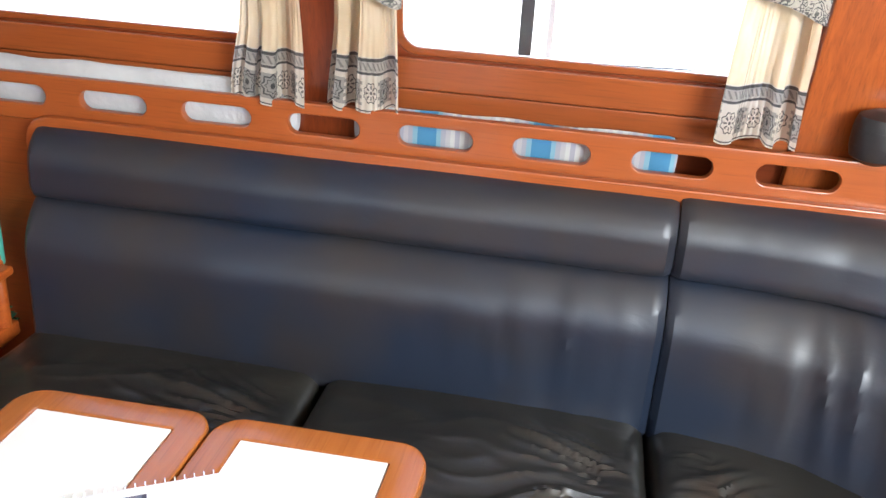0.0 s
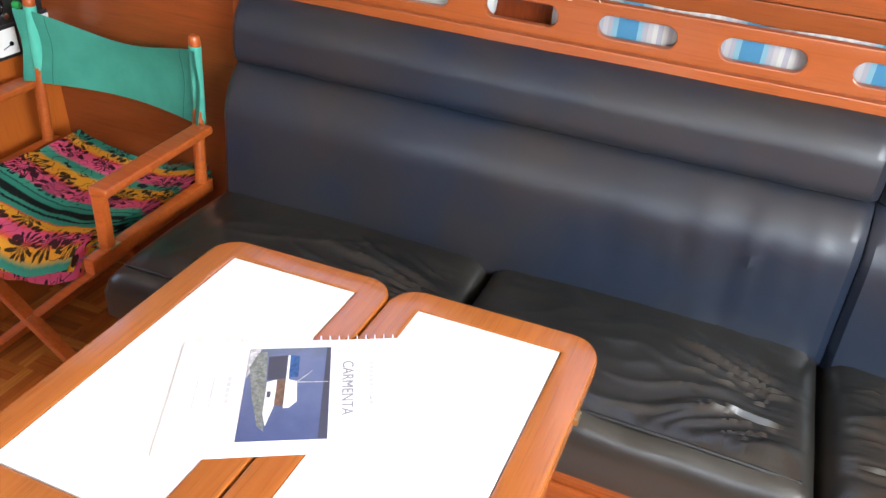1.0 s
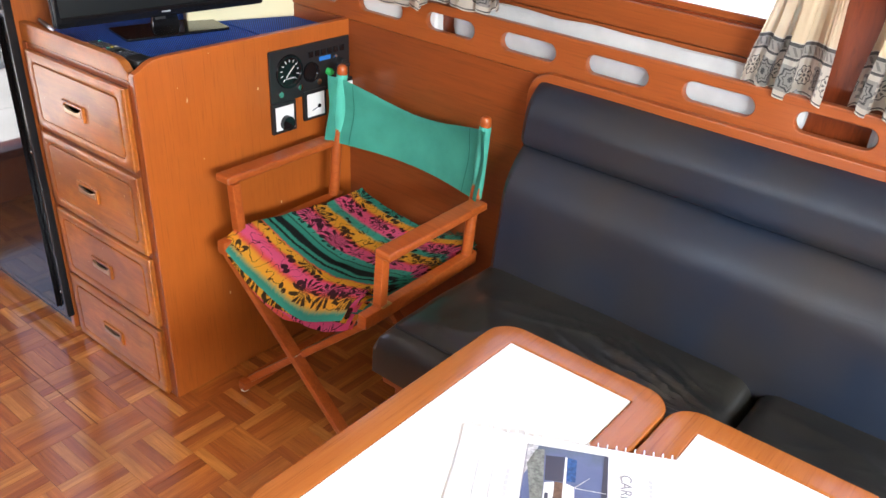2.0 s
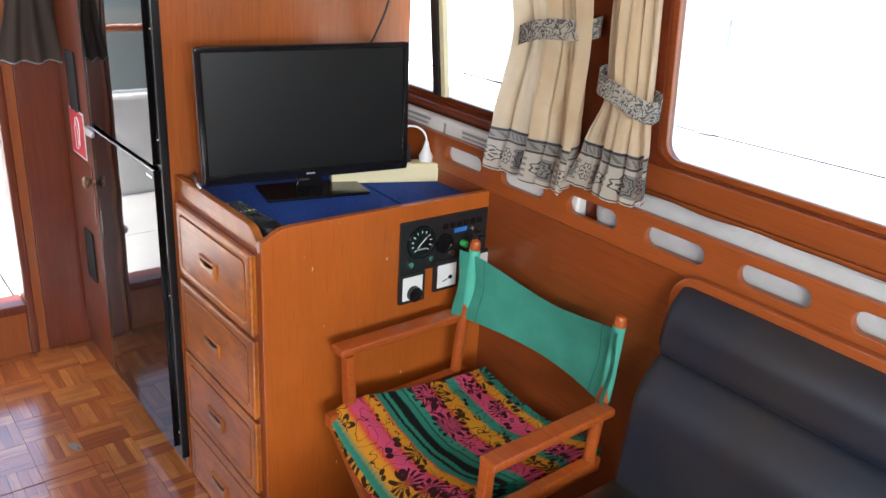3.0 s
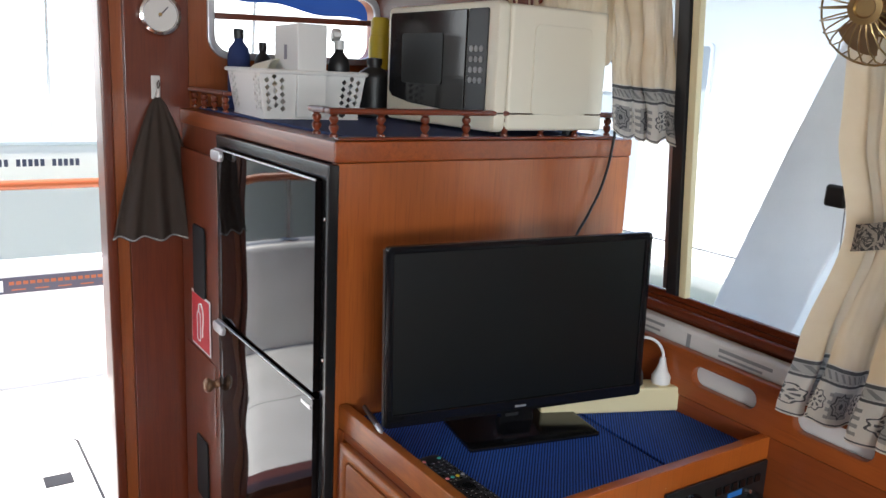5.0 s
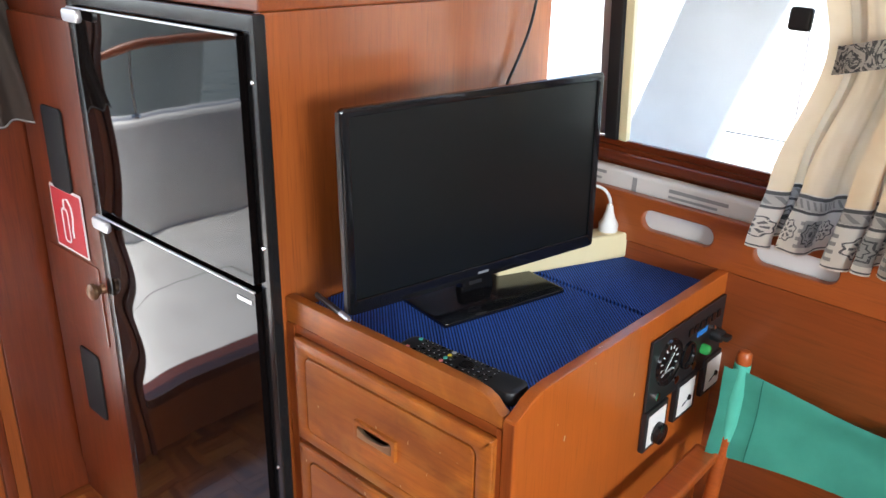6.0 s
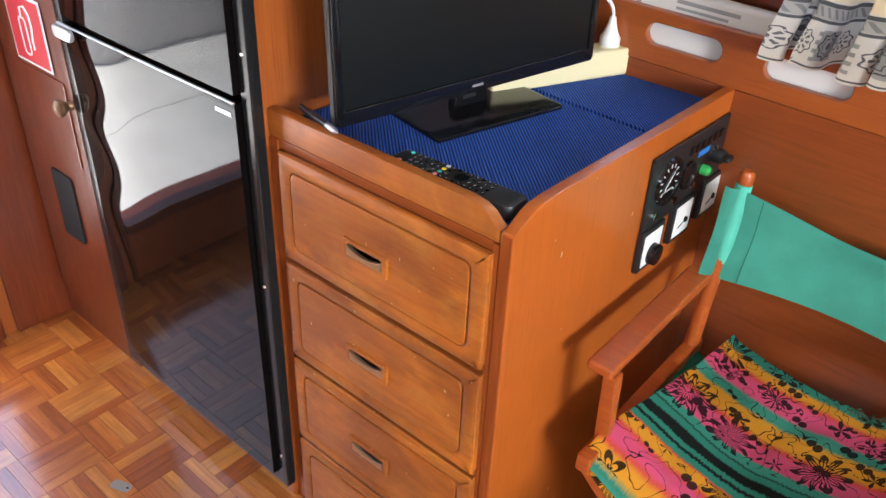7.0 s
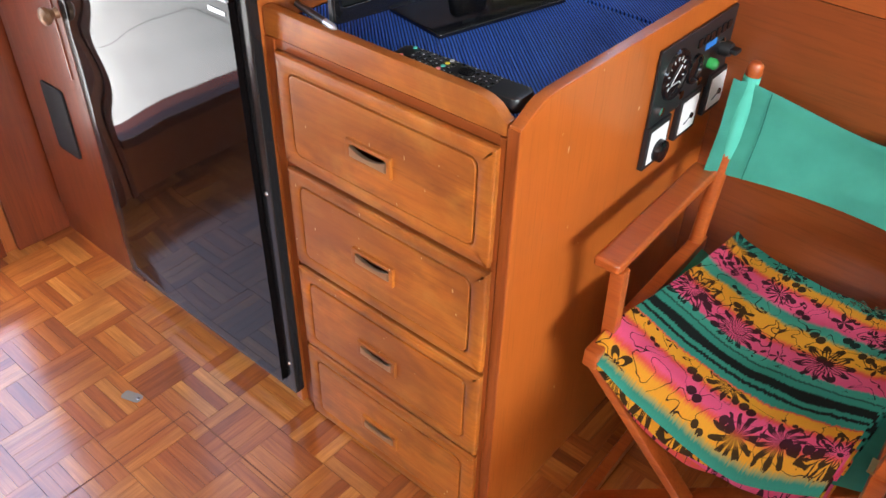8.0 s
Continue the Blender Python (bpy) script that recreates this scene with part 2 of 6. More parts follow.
def curtain_cloth(name):
    """Cream cotton with a grey printed border along the hem; UV is in metres of cloth, v up from the hem."""
    m = material(name, (0.72, 0.66, 0.54), 0.85, spec=0.15)
    n = Nodes(m)
    uvn = n.add("ShaderNodeTexCoord")
    sep = n.add("ShaderNodeSeparateXYZ")
    n.link(uvn.outputs["UV"], sep.inputs[0])
    u, v = n.math("MULTIPLY", sep.outputs[0], 1.05), n.math("MULTIPLY", sep.outputs[1], 1.42)

    def band(lo, hi):
        return n.math("MULTIPLY", n.math("GREATER_THAN", v, lo), n.math("LESS_THAN", v, hi))

    # woven-looking stars and round flowers in turn, under a rope band between two lines
    pitch = 0.078
    cell = n.math("DIVIDE", u, pitch)
    odd = n.math("GREATER_THAN", n.math("FRACT", n.math("MULTIPLY", cell, 0.5)), 0.5)
    cu = n.math("SUBTRACT", n.math("FRACT", cell), 0.5)
    cv = n.math("DIVIDE", n.math("SUBTRACT", v, 0.055), pitch)
    au, av = n.math("ABSOLUTE", cu), n.math("ABSOLUTE", cv)
    r = n.math("SQRT", n.math("ADD", n.math("MULTIPLY", cu, cu), n.math("MULTIPLY", cv, cv)))
    theta = n.math("ARCTAN2", cv, cu)
    square = n.math("MAXIMUM", au, av)
    lozenge = n.math("MULTIPLY", n.math("ADD", au, av), 0.72)
    star = n.math("MINIMUM", square, lozenge)

    def outline(d, at, w):
        return n.math("LESS_THAN", n.math("ABSOLUTE", n.math("SUBTRACT", d, at)), w)

    starry = n.math("MAXIMUM", outline(star, 0.3, 0.026), n.math("MAXIMUM", outline(star, 0.2, 0.014), n.math("LESS_THAN", star, 0.085)))
    scallop = n.math("ADD", r, n.math("MULTIPLY", n.math("COSINE", n.math("MULTIPLY", theta, 8.0)), 0.03))
    petals = n.math("MULTIPLY", n.math("GREATER_THAN", n.math("COSINE", n.math("MULTIPLY", theta, 8.0)), 0.1), n.math("MULTIPLY", n.math("GREATER_THAN", r, 0.12), n.math("LESS_THAN", r, 0.25)))
    flower = n.math("MAXIMUM", outline(scallop, 0.33, 0.022), n.math("MAXIMUM", n.math("MULTIPLY", petals, 0.95), n.math("LESS_THAN", r, 0.06)))
    motif = n.math("ADD", n.math("MULTIPLY", starry, odd), n.math("MULTIPLY", flower, n.math("SUBTRACT", 1.0, odd)))
    wob = n.noise(n.coords("UV"), 260.0, 2)
    motif = n.math("MULTIPLY", n.math("MULTIPLY", motif, n.math("GREATER_THAN", wob, 0.36)), band(0.01, 0.101))
    sprig = n.math("MULTIPLY", n.math("MULTIPLY", n.math("GREATER_THAN", au, 0.43), n.math("GREATER_THAN", n.math("SINE", n.math("MULTIPLY", v, 330.0)), 0.1)), band(0.02, 0.09))
    lines = n.math("ADD", band(0.103, 0.110), n.math("ADD", band(0.138, 0.147), band(0.004, 0.008)))
    diag = n.math("GREATER_THAN", n.math("SINE", n.math("ADD", n.math("MULTIPLY", u, 300.0), n.math("MULTIPLY", v, 220.0))), 0.35)
    rope = n.math("MULTIPLY", n.math("MULTIPLY", diag, band(0.115, 0.135)), 0.55)
    ink = n.math("MINIMUM", n.math("ADD", n.math("ADD", lines, n.math("MULTIPLY", sprig, 0.6)), n.math("ADD", rope, motif)), 1.0)
    shade = n.noise(n.coords("UV"), 14.0, 3)
    cloth = n.ramp(shade, [(0.3, (0.82, 0.71, 0.54)), (0.7, (0.89, 0.8, 0.65))])
    border = n.mix(n.math("MULTIPLY", band(0.0, 0.15), 0.6), cloth, (0.8, 0.79, 0.77))
    tone = n.math("ADD", n.math("ADD", n.math("MULTIPLY", band(0.111, 0.139), 0.4), n.math("MULTIPLY", band(0.006, 0.104), 0.05)), n.math("MULTIPLY", n.math("MULTIPLY", odd, n.math("LESS_THAN", square, 0.44)), n.math("MULTIPLY", band(0.008, 0.104), 0.5)))
    border = n.mix(tone, border, (0.2, 0.2, 0.2))
    c = n.mix(n.math("MULTIPLY", ink, 0.92), border, (0.11, 0.11, 0.115))
    n.colour(c)
    tr = n.add("ShaderNodeBsdfTranslucent")
    n.link(c, tr.inputs[0])
    mx = n.add("ShaderNodeMixShader")
    mx.inputs[0].default_value = 0.6
    n.link(n.p.outputs[0], mx.inputs[1])
    n.link(tr.outputs[0], mx.inputs[2])
    n.link(mx.outputs[0], n.out.inputs[0])
    n.bump(n.noise(n.coords("UV"), 500.0, 2), 0.1, 0.0006)
    return m


CURTAIN = curtain_cloth("cream_curtain_with_grey_border")


def tie_cloth():
    m = material("grey_patterned_tieback", (0.3, 0.29, 0.27), 0.85)
    n = Nodes(m)
    a = n.noise(n.coords("Object"), 38.0, 2, 0.5, 2.5)
    n.colour(n.ramp(n.math("FRACT", n.math("MULTIPLY", a, 4.0)), [(0.0, (0.09, 0.09, 0.09)), (0.22, (0.12, 0.12, 0.12)), (0.3, (0.5, 0.47, 0.41)), (0.8, (0.6, 0.56, 0.48)), (0.9, (0.14, 0.14, 0.13))]))
    return m


TIE = tie_cloth()


def serape():
    """Striped woven blanket with black flowers; UV in metres, v across the stripes."""
    m = material("striped_serape_weave", (0.5, 0.2, 0.2), 0.9, spec=0.1)
    n = Nodes(m)
    uvn = n.add("ShaderNodeTexCoord")
    sep = n.add("ShaderNodeSeparateXYZ")
    n.link(uvn.outputs["UV"], sep.inputs[0])
    u, v = sep.outputs[0], sep.outputs[1]
    pink, orange, green, black, teal, red = (0.93, 0.14, 0.3), (0.95, 0.46, 0.04), (0.05, 0.36, 0.26), (0.014, 0.022, 0.02), (0.07, 0.42, 0.3), (0.9, 0.13, 0.09)
    wavy = n.math("ADD", v, n.math("MULTIPLY", n.noise(n.coords("UV", (330, 5, 1)), 1.0, 3), 0.017))
    front = [(0.0, teal), (0.02, teal), (0.03, green), (0.042, orange), (0.058, orange), (0.068, red), (0.078, pink), (0.102, pink), (0.113, red), (0.122, orange), (0.142, orange), (0.146, red), (0.15, green), (0.163, green), (0.166, black),
             (0.171, black), (0.174, green), (0.182, green), (0.185, black), (0.205, black), (0.209, green), (0.222, green), (0.225, black), (0.229, teal), (0.245, teal), (0.25, pink)]
    rear = [(0.25, pink), (0.287, pink), (0.298, red), (0.31, orange), (0.345, orange), (0.355, teal), (0.375, teal), (0.385, pink), (0.42, pink), (0.43, red), (0.44, orange), (0.455, orange), (0.462, green), (0.49, green)]
    first = n.ramp(n.math("DIVIDE", wavy, 0.25), [(p / 0.25, c) for p, c in front])
    later = n.ramp(n.math("DIVIDE", n.math("SUBTRACT", wavy, 0.25), 0.25), [((p - 0.25) / 0.25, c) for p, c in rear])
    base = n.mix(n.math("GREATER_THAN", wavy, 0.25), first, later)
    thread = n.noise(n.coords("UV", (1400, 60, 1)), 1.0, 2)
    base = n.mix(n.math("MULTIPLY", thread, 0.2), base, (0.06, 0.03, 0.03))
    # black flowers of six petals, leaves between them, thin stems
    vec = n.coords("UV")

    def blooms(scale, size, petals, low, offset):
        vo = n.add("ShaderNodeTexVoronoi", Scale=scale, Randomness=0.7)
        src = n.add("ShaderNodeVectorMath")
        src.inputs[1].default_value = offset
        n.link(vec, src.inputs[0])
        n.link(src.outputs[0], vo.inputs["Vector"])
        rel = n.add("ShaderNodeVectorMath")
        rel.operation = "SUBTRACT"
        n.link(src.outputs[0], rel.inputs[0])
        n.link(vo.outputs["Position"], rel.inputs[1])
        sx = n.add("ShaderNodeSeparateXYZ")
        n.link(rel.outputs[0], sx.inputs[0])
        ln = n.add("ShaderNodeVectorMath")
        ln.operation = "LENGTH"
        n.link(rel.outputs[0], ln.inputs[0])
        r = n.math("DIVIDE", ln.outputs["Value"], size)
        ang = n.math("ADD", n.math("ARCTAN2", sx.outputs[1], sx.outputs[0]), n.math("MULTIPLY", n.noise(vec, 30.0, 2), 0.7))
        edge = n.math("ADD", low, n.math("MULTIPLY", n.math("ABSOLUTE", n.math("COSINE", n.math("MULTIPLY", ang, petals / 2))), 1.0 - low))
        return r, n.math("DIVIDE", r, edge), ang

    def ring(d, lo, hi):
        return n.math("MULTIPLY", n.math("GREATER_THAN", d, lo), n.math("LESS_THAN", d, hi))

    r1, e1, a1 = blooms(8.0, 0.056, 11.0, 0.55, (0.0, 0.0, 0.0))
    vein = n.math("MULTIPLY", n.math("GREATER_THAN", n.math("ABSOLUTE", n.math("COSINE", n.math("MULTIPLY", a1, 5.5))), 0.965), ring(r1, 0.2, 0.95))
    flower = n.math("MAXIMUM", n.math("MAXIMUM", ring(e1, 0.84, 1.04), ring(e1, 0.44, 0.6)), n.math("MAXIMUM", n.math("LESS_THAN", r1, 0.15), vein))
    r3, e3, a3 = blooms(14.0, 0.027, 5.0, 0.3, (0.13, 0.41, 0.0))
    bud = n.math("MAXIMUM", ring(e3, 0.6, 1.05), n.math("LESS_THAN", e3, 0.3))
    r2, e2, a2 = blooms(22.0, 0.017, 2.0, 0.24, (0.31, 0.17, 0.0))
    leafy = n.math("MAXIMUM", n.math("LESS_THAN", e2, 1.0), n.math("MULTIPLY", bud, n.math("GREATER_THAN", e1, 1.15)))
    cont = n.noise(vec, 26.0, 1, 0.5, 0.6)
    stem = n.math("LESS_THAN", n.math("ABSOLUTE", n.math("SUBTRACT", cont, 0.5)), 0.009)
    ink = n.math("MINIMUM", n.math("ADD", n.math("ADD", flower, stem), leafy), 1.0)
    inband = n.math("ADD", n.math("MULTIPLY", n.math("GREATER_THAN", wavy, 0.038), n.math("LESS_THAN", wavy, 0.144)), n.math("MULTIPLY", n.math("GREATER_THAN", wavy, 0.236), n.math("LESS_THAN", wavy, 0.5)))
    c = n.mix(n.math("MULTIPLY", ink, n.math("MULTIPLY", inband, 0.93)), base, (0.016, 0.012, 0.014))
    n.colour(c)
    w = n.add("ShaderNodeTexWave", Scale=190.0)
    w.bands_direction = "X"
    n.link(vec, w.inputs["Vector"])
    n.bump(n.math("ADD", w.outputs["Fac"], thread), 0.35, 0.0015)
    return m


SERAPE = serape()
FRINGE = material("tangled_dark_fringe", (0.05, 0.09, 0.05), 0.9)


def striped_cloth(name, cols):
    m = material(name, cols[0], 0.85)
    n = Nodes(m)
    sep = n.add("ShaderNodeSeparateXYZ")
    n.link(n.coords("Object"), sep.inputs[0])
    t = n.math("FRACT", n.math("MULTIPLY", n.math("ADD", sep.outputs[0], 0.213), 4.42))
    n.colour(n.ramp(t, cols_to_stops(cols), True))
    return m


def cols_to_stops(cols):
    return [(i / len(cols), c) for i, c in enumerate(cols)]


W1, W2, W3, B1, B2 = (0.38, 0.37, 0.35), (0.24, 0.24, 0.27), (0.31, 0.3, 0.3), (0.035, 0.15, 0.26), (0.14, 0.27, 0.33)
STRIPED = striped_cloth("blue_and_white_striped_cloth", [W1, W3, W1, W3, W1, W3, W2, W3, W2, B2, B1, B1, B1, B1, B2, W2, W3, W1, W2, W1, W3, W1, W3, W1])
WHITECLOTH = material("quilted_white_cloth", (0.74, 0.74, 0.72), 0.85)
n = Nodes(WHITECLOTH)
n.bump(n.noise(n.coords("Object"), 28.0, 3), 0.5, 0.01)
n.colour(n.ramp(n.noise(n.coords("Object"), 8.0, 3), [(0.3, (0.33, 0.33, 0.33)), (0.7, (0.46, 0.46, 0.45))]))
DARKCLOTH = material("dark_pleated_cloth", (0.1, 0.075, 0.062), 0.85)
PHOTO = material("boat_photograph", (0.2, 0.22, 0.3), 0.3)
n = Nodes(PHOTO)
sep = n.add("ShaderNodeSeparateXYZ")
n.link(n.coords("Object"), sep.inputs[0])
blot = n.noise(n.coords("Object"), 30.0, 4)
n.colour(n.ramp(n.math("ADD", n.math("MULTIPLY", sep.outputs[1], 3.2), n.math("MULTIPLY", blot, 0.5)), [(0.0, (0.07, 0.09, 0.2)), (0.45, (0.13, 0.15, 0.27)), (0.62, (0.1, 0.12, 0.15)), (0.8, (0.3, 0.32, 0.36))]))


# ---- mesh helpers ----
def link_mesh(name, bm, mat, m=None):
    me = bpy.data.meshes.new(name)
    bm.normal_update()
    bm.to_mesh(me)
    bm.free()
    if mat:
        me.materials.append(mat)
    ob = new(name, me)
    if m is not None:
        ob.matrix_world = m
    return ob


def smooth(ob, angle=40):
    me = ob.data
    me.polygons.foreach_set("use_smooth", [True] * len(me.polygons))
    me.set_sharp_from_angle(angle=radians(angle))
    # broad faces stay flat, their rounded edges carry the turn
    if len(me.polygons) < 4000:
        even = ob.modifiers.new("even_shading", "WEIGHTED_NORMAL")
        even.mode, even.keep_sharp = "FACE_AREA", True
    return ob


def part(name, bm, mat, parent, label="", flat=False):
    """One mesh under a thing or under a part."""
    ob = link_mesh(name, bm, mat)
    ob.parent = parent
    if not flat:
        smooth(ob)
    if label:
        tagged(ob, label)
    return ob


def thing(name, m, label, category, group=""):
    ob = new(name)
    ob.empty_display_size = 0.05
    ob.matrix_world = m
    return tagged(ob, label, category, group)


def solo(name, bm, mat, m, label, category, group=""):
    ob = smooth(link_mesh(name, bm, mat, m))
    return tagged(ob, label, category, group)


def structure(name, bm, mat, m=None, label=""):
    ob = smooth(link_mesh(name, bm, mat, m))
    return tagged(ob, label, "", "", "structure")


def box(x0, x1, y0, y1, z0, z1, bevel=0.0, seg=2, bm=None):
    """A box between two corners with rounded edges."""
    one = bmesh.new()
    bmesh.ops.create_cube(one, size=1.0)
    for v in one.verts:
        v.co = Vector(((x0 + x1) / 2 + v.co.x * (x1 - x0), (y0 + y1) / 2 + v.co.y * (y1 - y0), (z0 + z1) / 2 + v.co.z * (z1 - z0)))
    if bevel:
        bmesh.ops.bevel(one, geom=one.edges[:], offset=bevel, segments=seg, affect="EDGES", profile=0.5)
    return join(bm, one)


def join(bm, one):
    """Adds the mesh one to bm, if there is a bm."""
    if bm is None:
        return one
    me = bpy.data.meshes.new("t")
    one.to_mesh(me)
    one.free()
    bm.from_mesh(me)
    bpy.data.meshes.remove(me)
    return bm


def prism(outline, depth, axis="y", at=0.0, holes=(), bevel=0.0, bm=None):
    """A flat board of any outline (with holes) in the plane across an axis, at..at+depth along it."""
    one = bmesh.new()

    def place(a, b, d):
        return {"x": (d, a, b), "y": (a, d, b), "z": (a, b, d)}[axis]

    edges = []
    for loop in (outline, *holes):
        vs = [one.verts.new(place(a, b, at)) for a, b in loop]
        edges += [one.edges.new((vs[i], vs[(i + 1) % len(vs)])) for i in range(len(vs))]
    bmesh.ops.triangle_fill(one, edges=edges, use_beauty=True)
    faces = one.faces[:]
    got = bmesh.ops.extrude_face_region(one, geom=faces)
    step = Vector(place(0, 0, depth))
    for g in got["geom"]:
        if isinstance(g, bmesh.types.BMVert):
            g.co += step
    bmesh.ops.recalc_face_normals(one, faces=one.faces[:])
    if bevel:
        sharp = [e for e in one.edges if len(e.link_faces) == 2 and e.calc_face_angle(0) > 1.2]
        bmesh.ops.bevel(one, geom=sharp, offset=bevel, segments=2, affect="EDGES", profile=0.5)
    return join(bm, one)


def rounded(x0, x1, y0, y1, r, seg=6):
    """A rounded rectangle, counter-clockwise; r one radius or four (from the lower left round)."""
    rs = r if isinstance(r, (tuple, list)) else (r,) * 4
    pts = []
    for (cx, cy, a0), q in zip(((x0, y0, 180), (x1, y0, 270), (x1, y1, 0), (x0, y1, 90)), rs):
        ox, oy = (cx + q if cx == x0 else cx - q), (cy + q if cy == y0 else cy - q)
        if q <= 0:
            pts.append((cx, cy))
            continue
        for i in range(seg + 1):
            a = radians(a0 + 90 * i / seg)
            pts.append((ox + q * math.cos(a), oy + q * math.sin(a)))
    return pts


def lathe(profile, seg=20, bm=None, m=None):
    """A turned shape from (radius, height) pairs round z."""
    one = bmesh.new()
    rings = []
    for r, z in profile:
        rings.append([one.verts.new((r * math.cos(2 * math.pi * i / seg), r * math.sin(2 * math.pi * i / seg), z)) for i in range(seg)])
    for a, b in zip(rings, rings[1:]):
        for i in range(seg):
            one.faces.new((a[i], a[(i + 1) % seg], b[(i + 1) % seg], b[i]))
    if profile[0][0] > 1e-6:
        one.faces.new(rings[0][::-1])
    if profile[-1][0] > 1e-6:
        one.faces.new(rings[-1])
    bmesh.ops.remove_doubles(one, verts=one.verts[:], dist=1e-6)
    bmesh.ops.recalc_face_normals(one, faces=one.faces[:])
    if m is not None:
        one.transform(m)
    return join(bm, one)


def tube(points, radius, seg=8, bm=None, closed=False):
    """A round rod or cable along a line of points."""
    one = bmesh.new()
    pts = [Vector(p) for p in points]
    n = len(pts)
    rings, side = [], None
    for i, p in enumerate(pts):
        a = pts[(i - 1) % n] if (i > 0 or closed) else p
        b = pts[(i + 1) % n] if (i < n - 1 or closed) else p
        d = (b - a).normalized()
        if side is None:
            side = d.cross(Vector((0.13, 0.31, 0.94))).normalized()
        side = (side - d * side.dot(d)).normalized()
        up = d.cross(side)
        r = radius[i] if isinstance(radius, (list, tuple)) else radius
        rings.append([one.verts.new(p + side * r * math.cos(2 * math.pi * k / seg) + up * r * math.sin(2 * math.pi * k / seg)) for k in range(seg)])
    pairs = list(zip(rings, rings[1:])) + ([(rings[-1], rings[0])] if closed else [])
    for a, b in pairs:
        for k in range(seg):
            one.faces.new((a[k], a[(k + 1) % seg], b[(k + 1) % seg], b[k]))
    if not closed:
        one.faces.new(rings[0][::-1])
        one.faces.new(rings[-1])
    bmesh.ops.recalc_face_normals(one, faces=one.faces[:])
    return join(bm, one)


def beam(a, b, w, h, bevel=0.003, up=(0, 0, 1), bm=None):
    """A squared timber from a to b, w wide and h deep."""
    a, b = Vector(a), Vector(b)
    d = (b - a).normalized()
    s = d.cross(Vector(up)).normalized()
    u = s.cross(d)
    one = box(-0.5, 0.5, -w / 2, w / 2, -h / 2, h / 2)
    ln = (b - a).length
    for v in one.verts:
        v.co.x *= ln
    bmesh.ops.bevel(one, geom=one.edges[:], offset=bevel, segments=2, affect="EDGES", profile=0.5)
    m = Matrix((d, s, u)).transposed().to_4x4()
    m.translation = (a + b) / 2
    one.transform(m)
    return join(bm, one)


def sheet(fn, nu, nv, uv=None, thick=0.0, closed=False):
    """A cloth or shell from fn(a, b), a and b in 0..1; uv(a, b) gives its map in metres."""
    one = bmesh.new()
    lay = one.loops.layers.uv.new("UVMap")
    grid = [[one.verts.new(fn(i / nu, j / nv)) for j in range(nv + 1)] for i in range(nu + 1)]
    for i in range(nu):
        for j in range(nv):
            f = one.faces.new((grid[i][j], grid[i + 1][j], grid[i + 1][j + 1], grid[i][j + 1]))
            if uv:
                for lp, (a, b) in zip(f.loops, ((i, j), (i + 1, j), (i + 1, j + 1), (i, j + 1))):
                    lp[lay].uv = uv(a / nu, b / nv)
    if thick:
        bmesh.ops.solidify(one, geom=one.faces[:], thickness=thick)
    bmesh.ops.recalc_face_normals(one, faces=one.faces[:])
    return one


def bars(name, rows, mat, parent, m=None, thick=0.0008):
    """Writing that cannot be read, as plain bars: rows of (x0, x1, y, height) in a plane."""
    for x0, x1, y, h in rows:
        bm = box(x0, x1, y - h / 2, y + h / 2, 0, thick)
        if m is not None:
            bm.transform(m)
        part(name, bm, mat, parent, flat=True)


# the upper cabin side leans inwards
SH = Matrix.Identity(4)
SH[1][2], SH[1][3] = -0.13, 0.13 * 1.02


def lean(bm):
    bm.transform(SH)
    return bm


def curve_through(pts, k=6):
    """A smooth line through a few points."""
    p = [Vector(q) for q in pts]
    p = [p[0] * 2 - p[1]] + p + [p[-1] * 2 - p[-2]]
    out = []
    for i in range(1, len(p) - 2):
        for j in range(k):
            t = j / k
            out.append(0.5 * ((2 * p[i]) + (p[i + 1] - p[i - 1]) * t + (2 * p[i - 1] - 5 * p[i] + 4 * p[i + 1] - p[i + 2]) * t * t + (3 * p[i] - p[i - 1] - 3 * p[i + 1] + p[i + 2]) * t ** 3))
    return out + [p[-2]]


# the cabin side runs slightly askew: its own frame, x along it, y outwards, z up
_a, _b = radians(1.1), radians(1.9)
_U = Vector((math.cos(_a) * math.cos(_b), math.sin(_a) * math.cos(_b), -math.sin(_b)))
_N = Vector((-math.sin(_a), math.cos(_a), 0))
_V = _U.cross(_N)
SIDE = Matrix((_U, _N, _V)).transposed().to_4x4()
SIDE.translation = (-0.28, 1.493, 0)


# ---- the large structure ----
structure("floor", box(-3.33, 1.5, -1.75, 1.75, -0.06, -0.006), JOINT, label="dark sub-floor under worn parquet")
structure("ceiling", box(-3.33, 1.5, -1.75, 1.9, 1.98, 2.05), CEILING, label="cream cabin headliner")

# cabin side: lower panel, window band with three openings, header
TOP = 2.1
WIN = [(-2.30, -1.345, 1.012, 1.645), (-1.105, -0.445, 1.04, 1.645), (-0.178, 0.565, 1.045, 1.645)]
holes = [rounded(a, b, c, d, 0.045)[::-1] for a, b, c, d in WIN]
bm = prism([(-3.1, -0.1), (1.8, -0.1), (1.8, TOP), (-3.1, TOP)], 0.05, "y", 0.06, holes)
structure("wall_north", lean(bm), RED[0], SIDE, "red-brown varnished cabin side with three windows")
structure("cabin_skin", lean(prism([(-3.1, -0.1), (1.8, -0.1), (1.8, TOP), (-3.1, TOP)], 0.02, "y", 0.113, [rounded(a - 0.01, b + 0.01, c - 0.01, d + 0.01, 0.05)[::-1] for a, b, c, d in WIN])), GELCOAT, SIDE, "white outer skin of the cabin side")
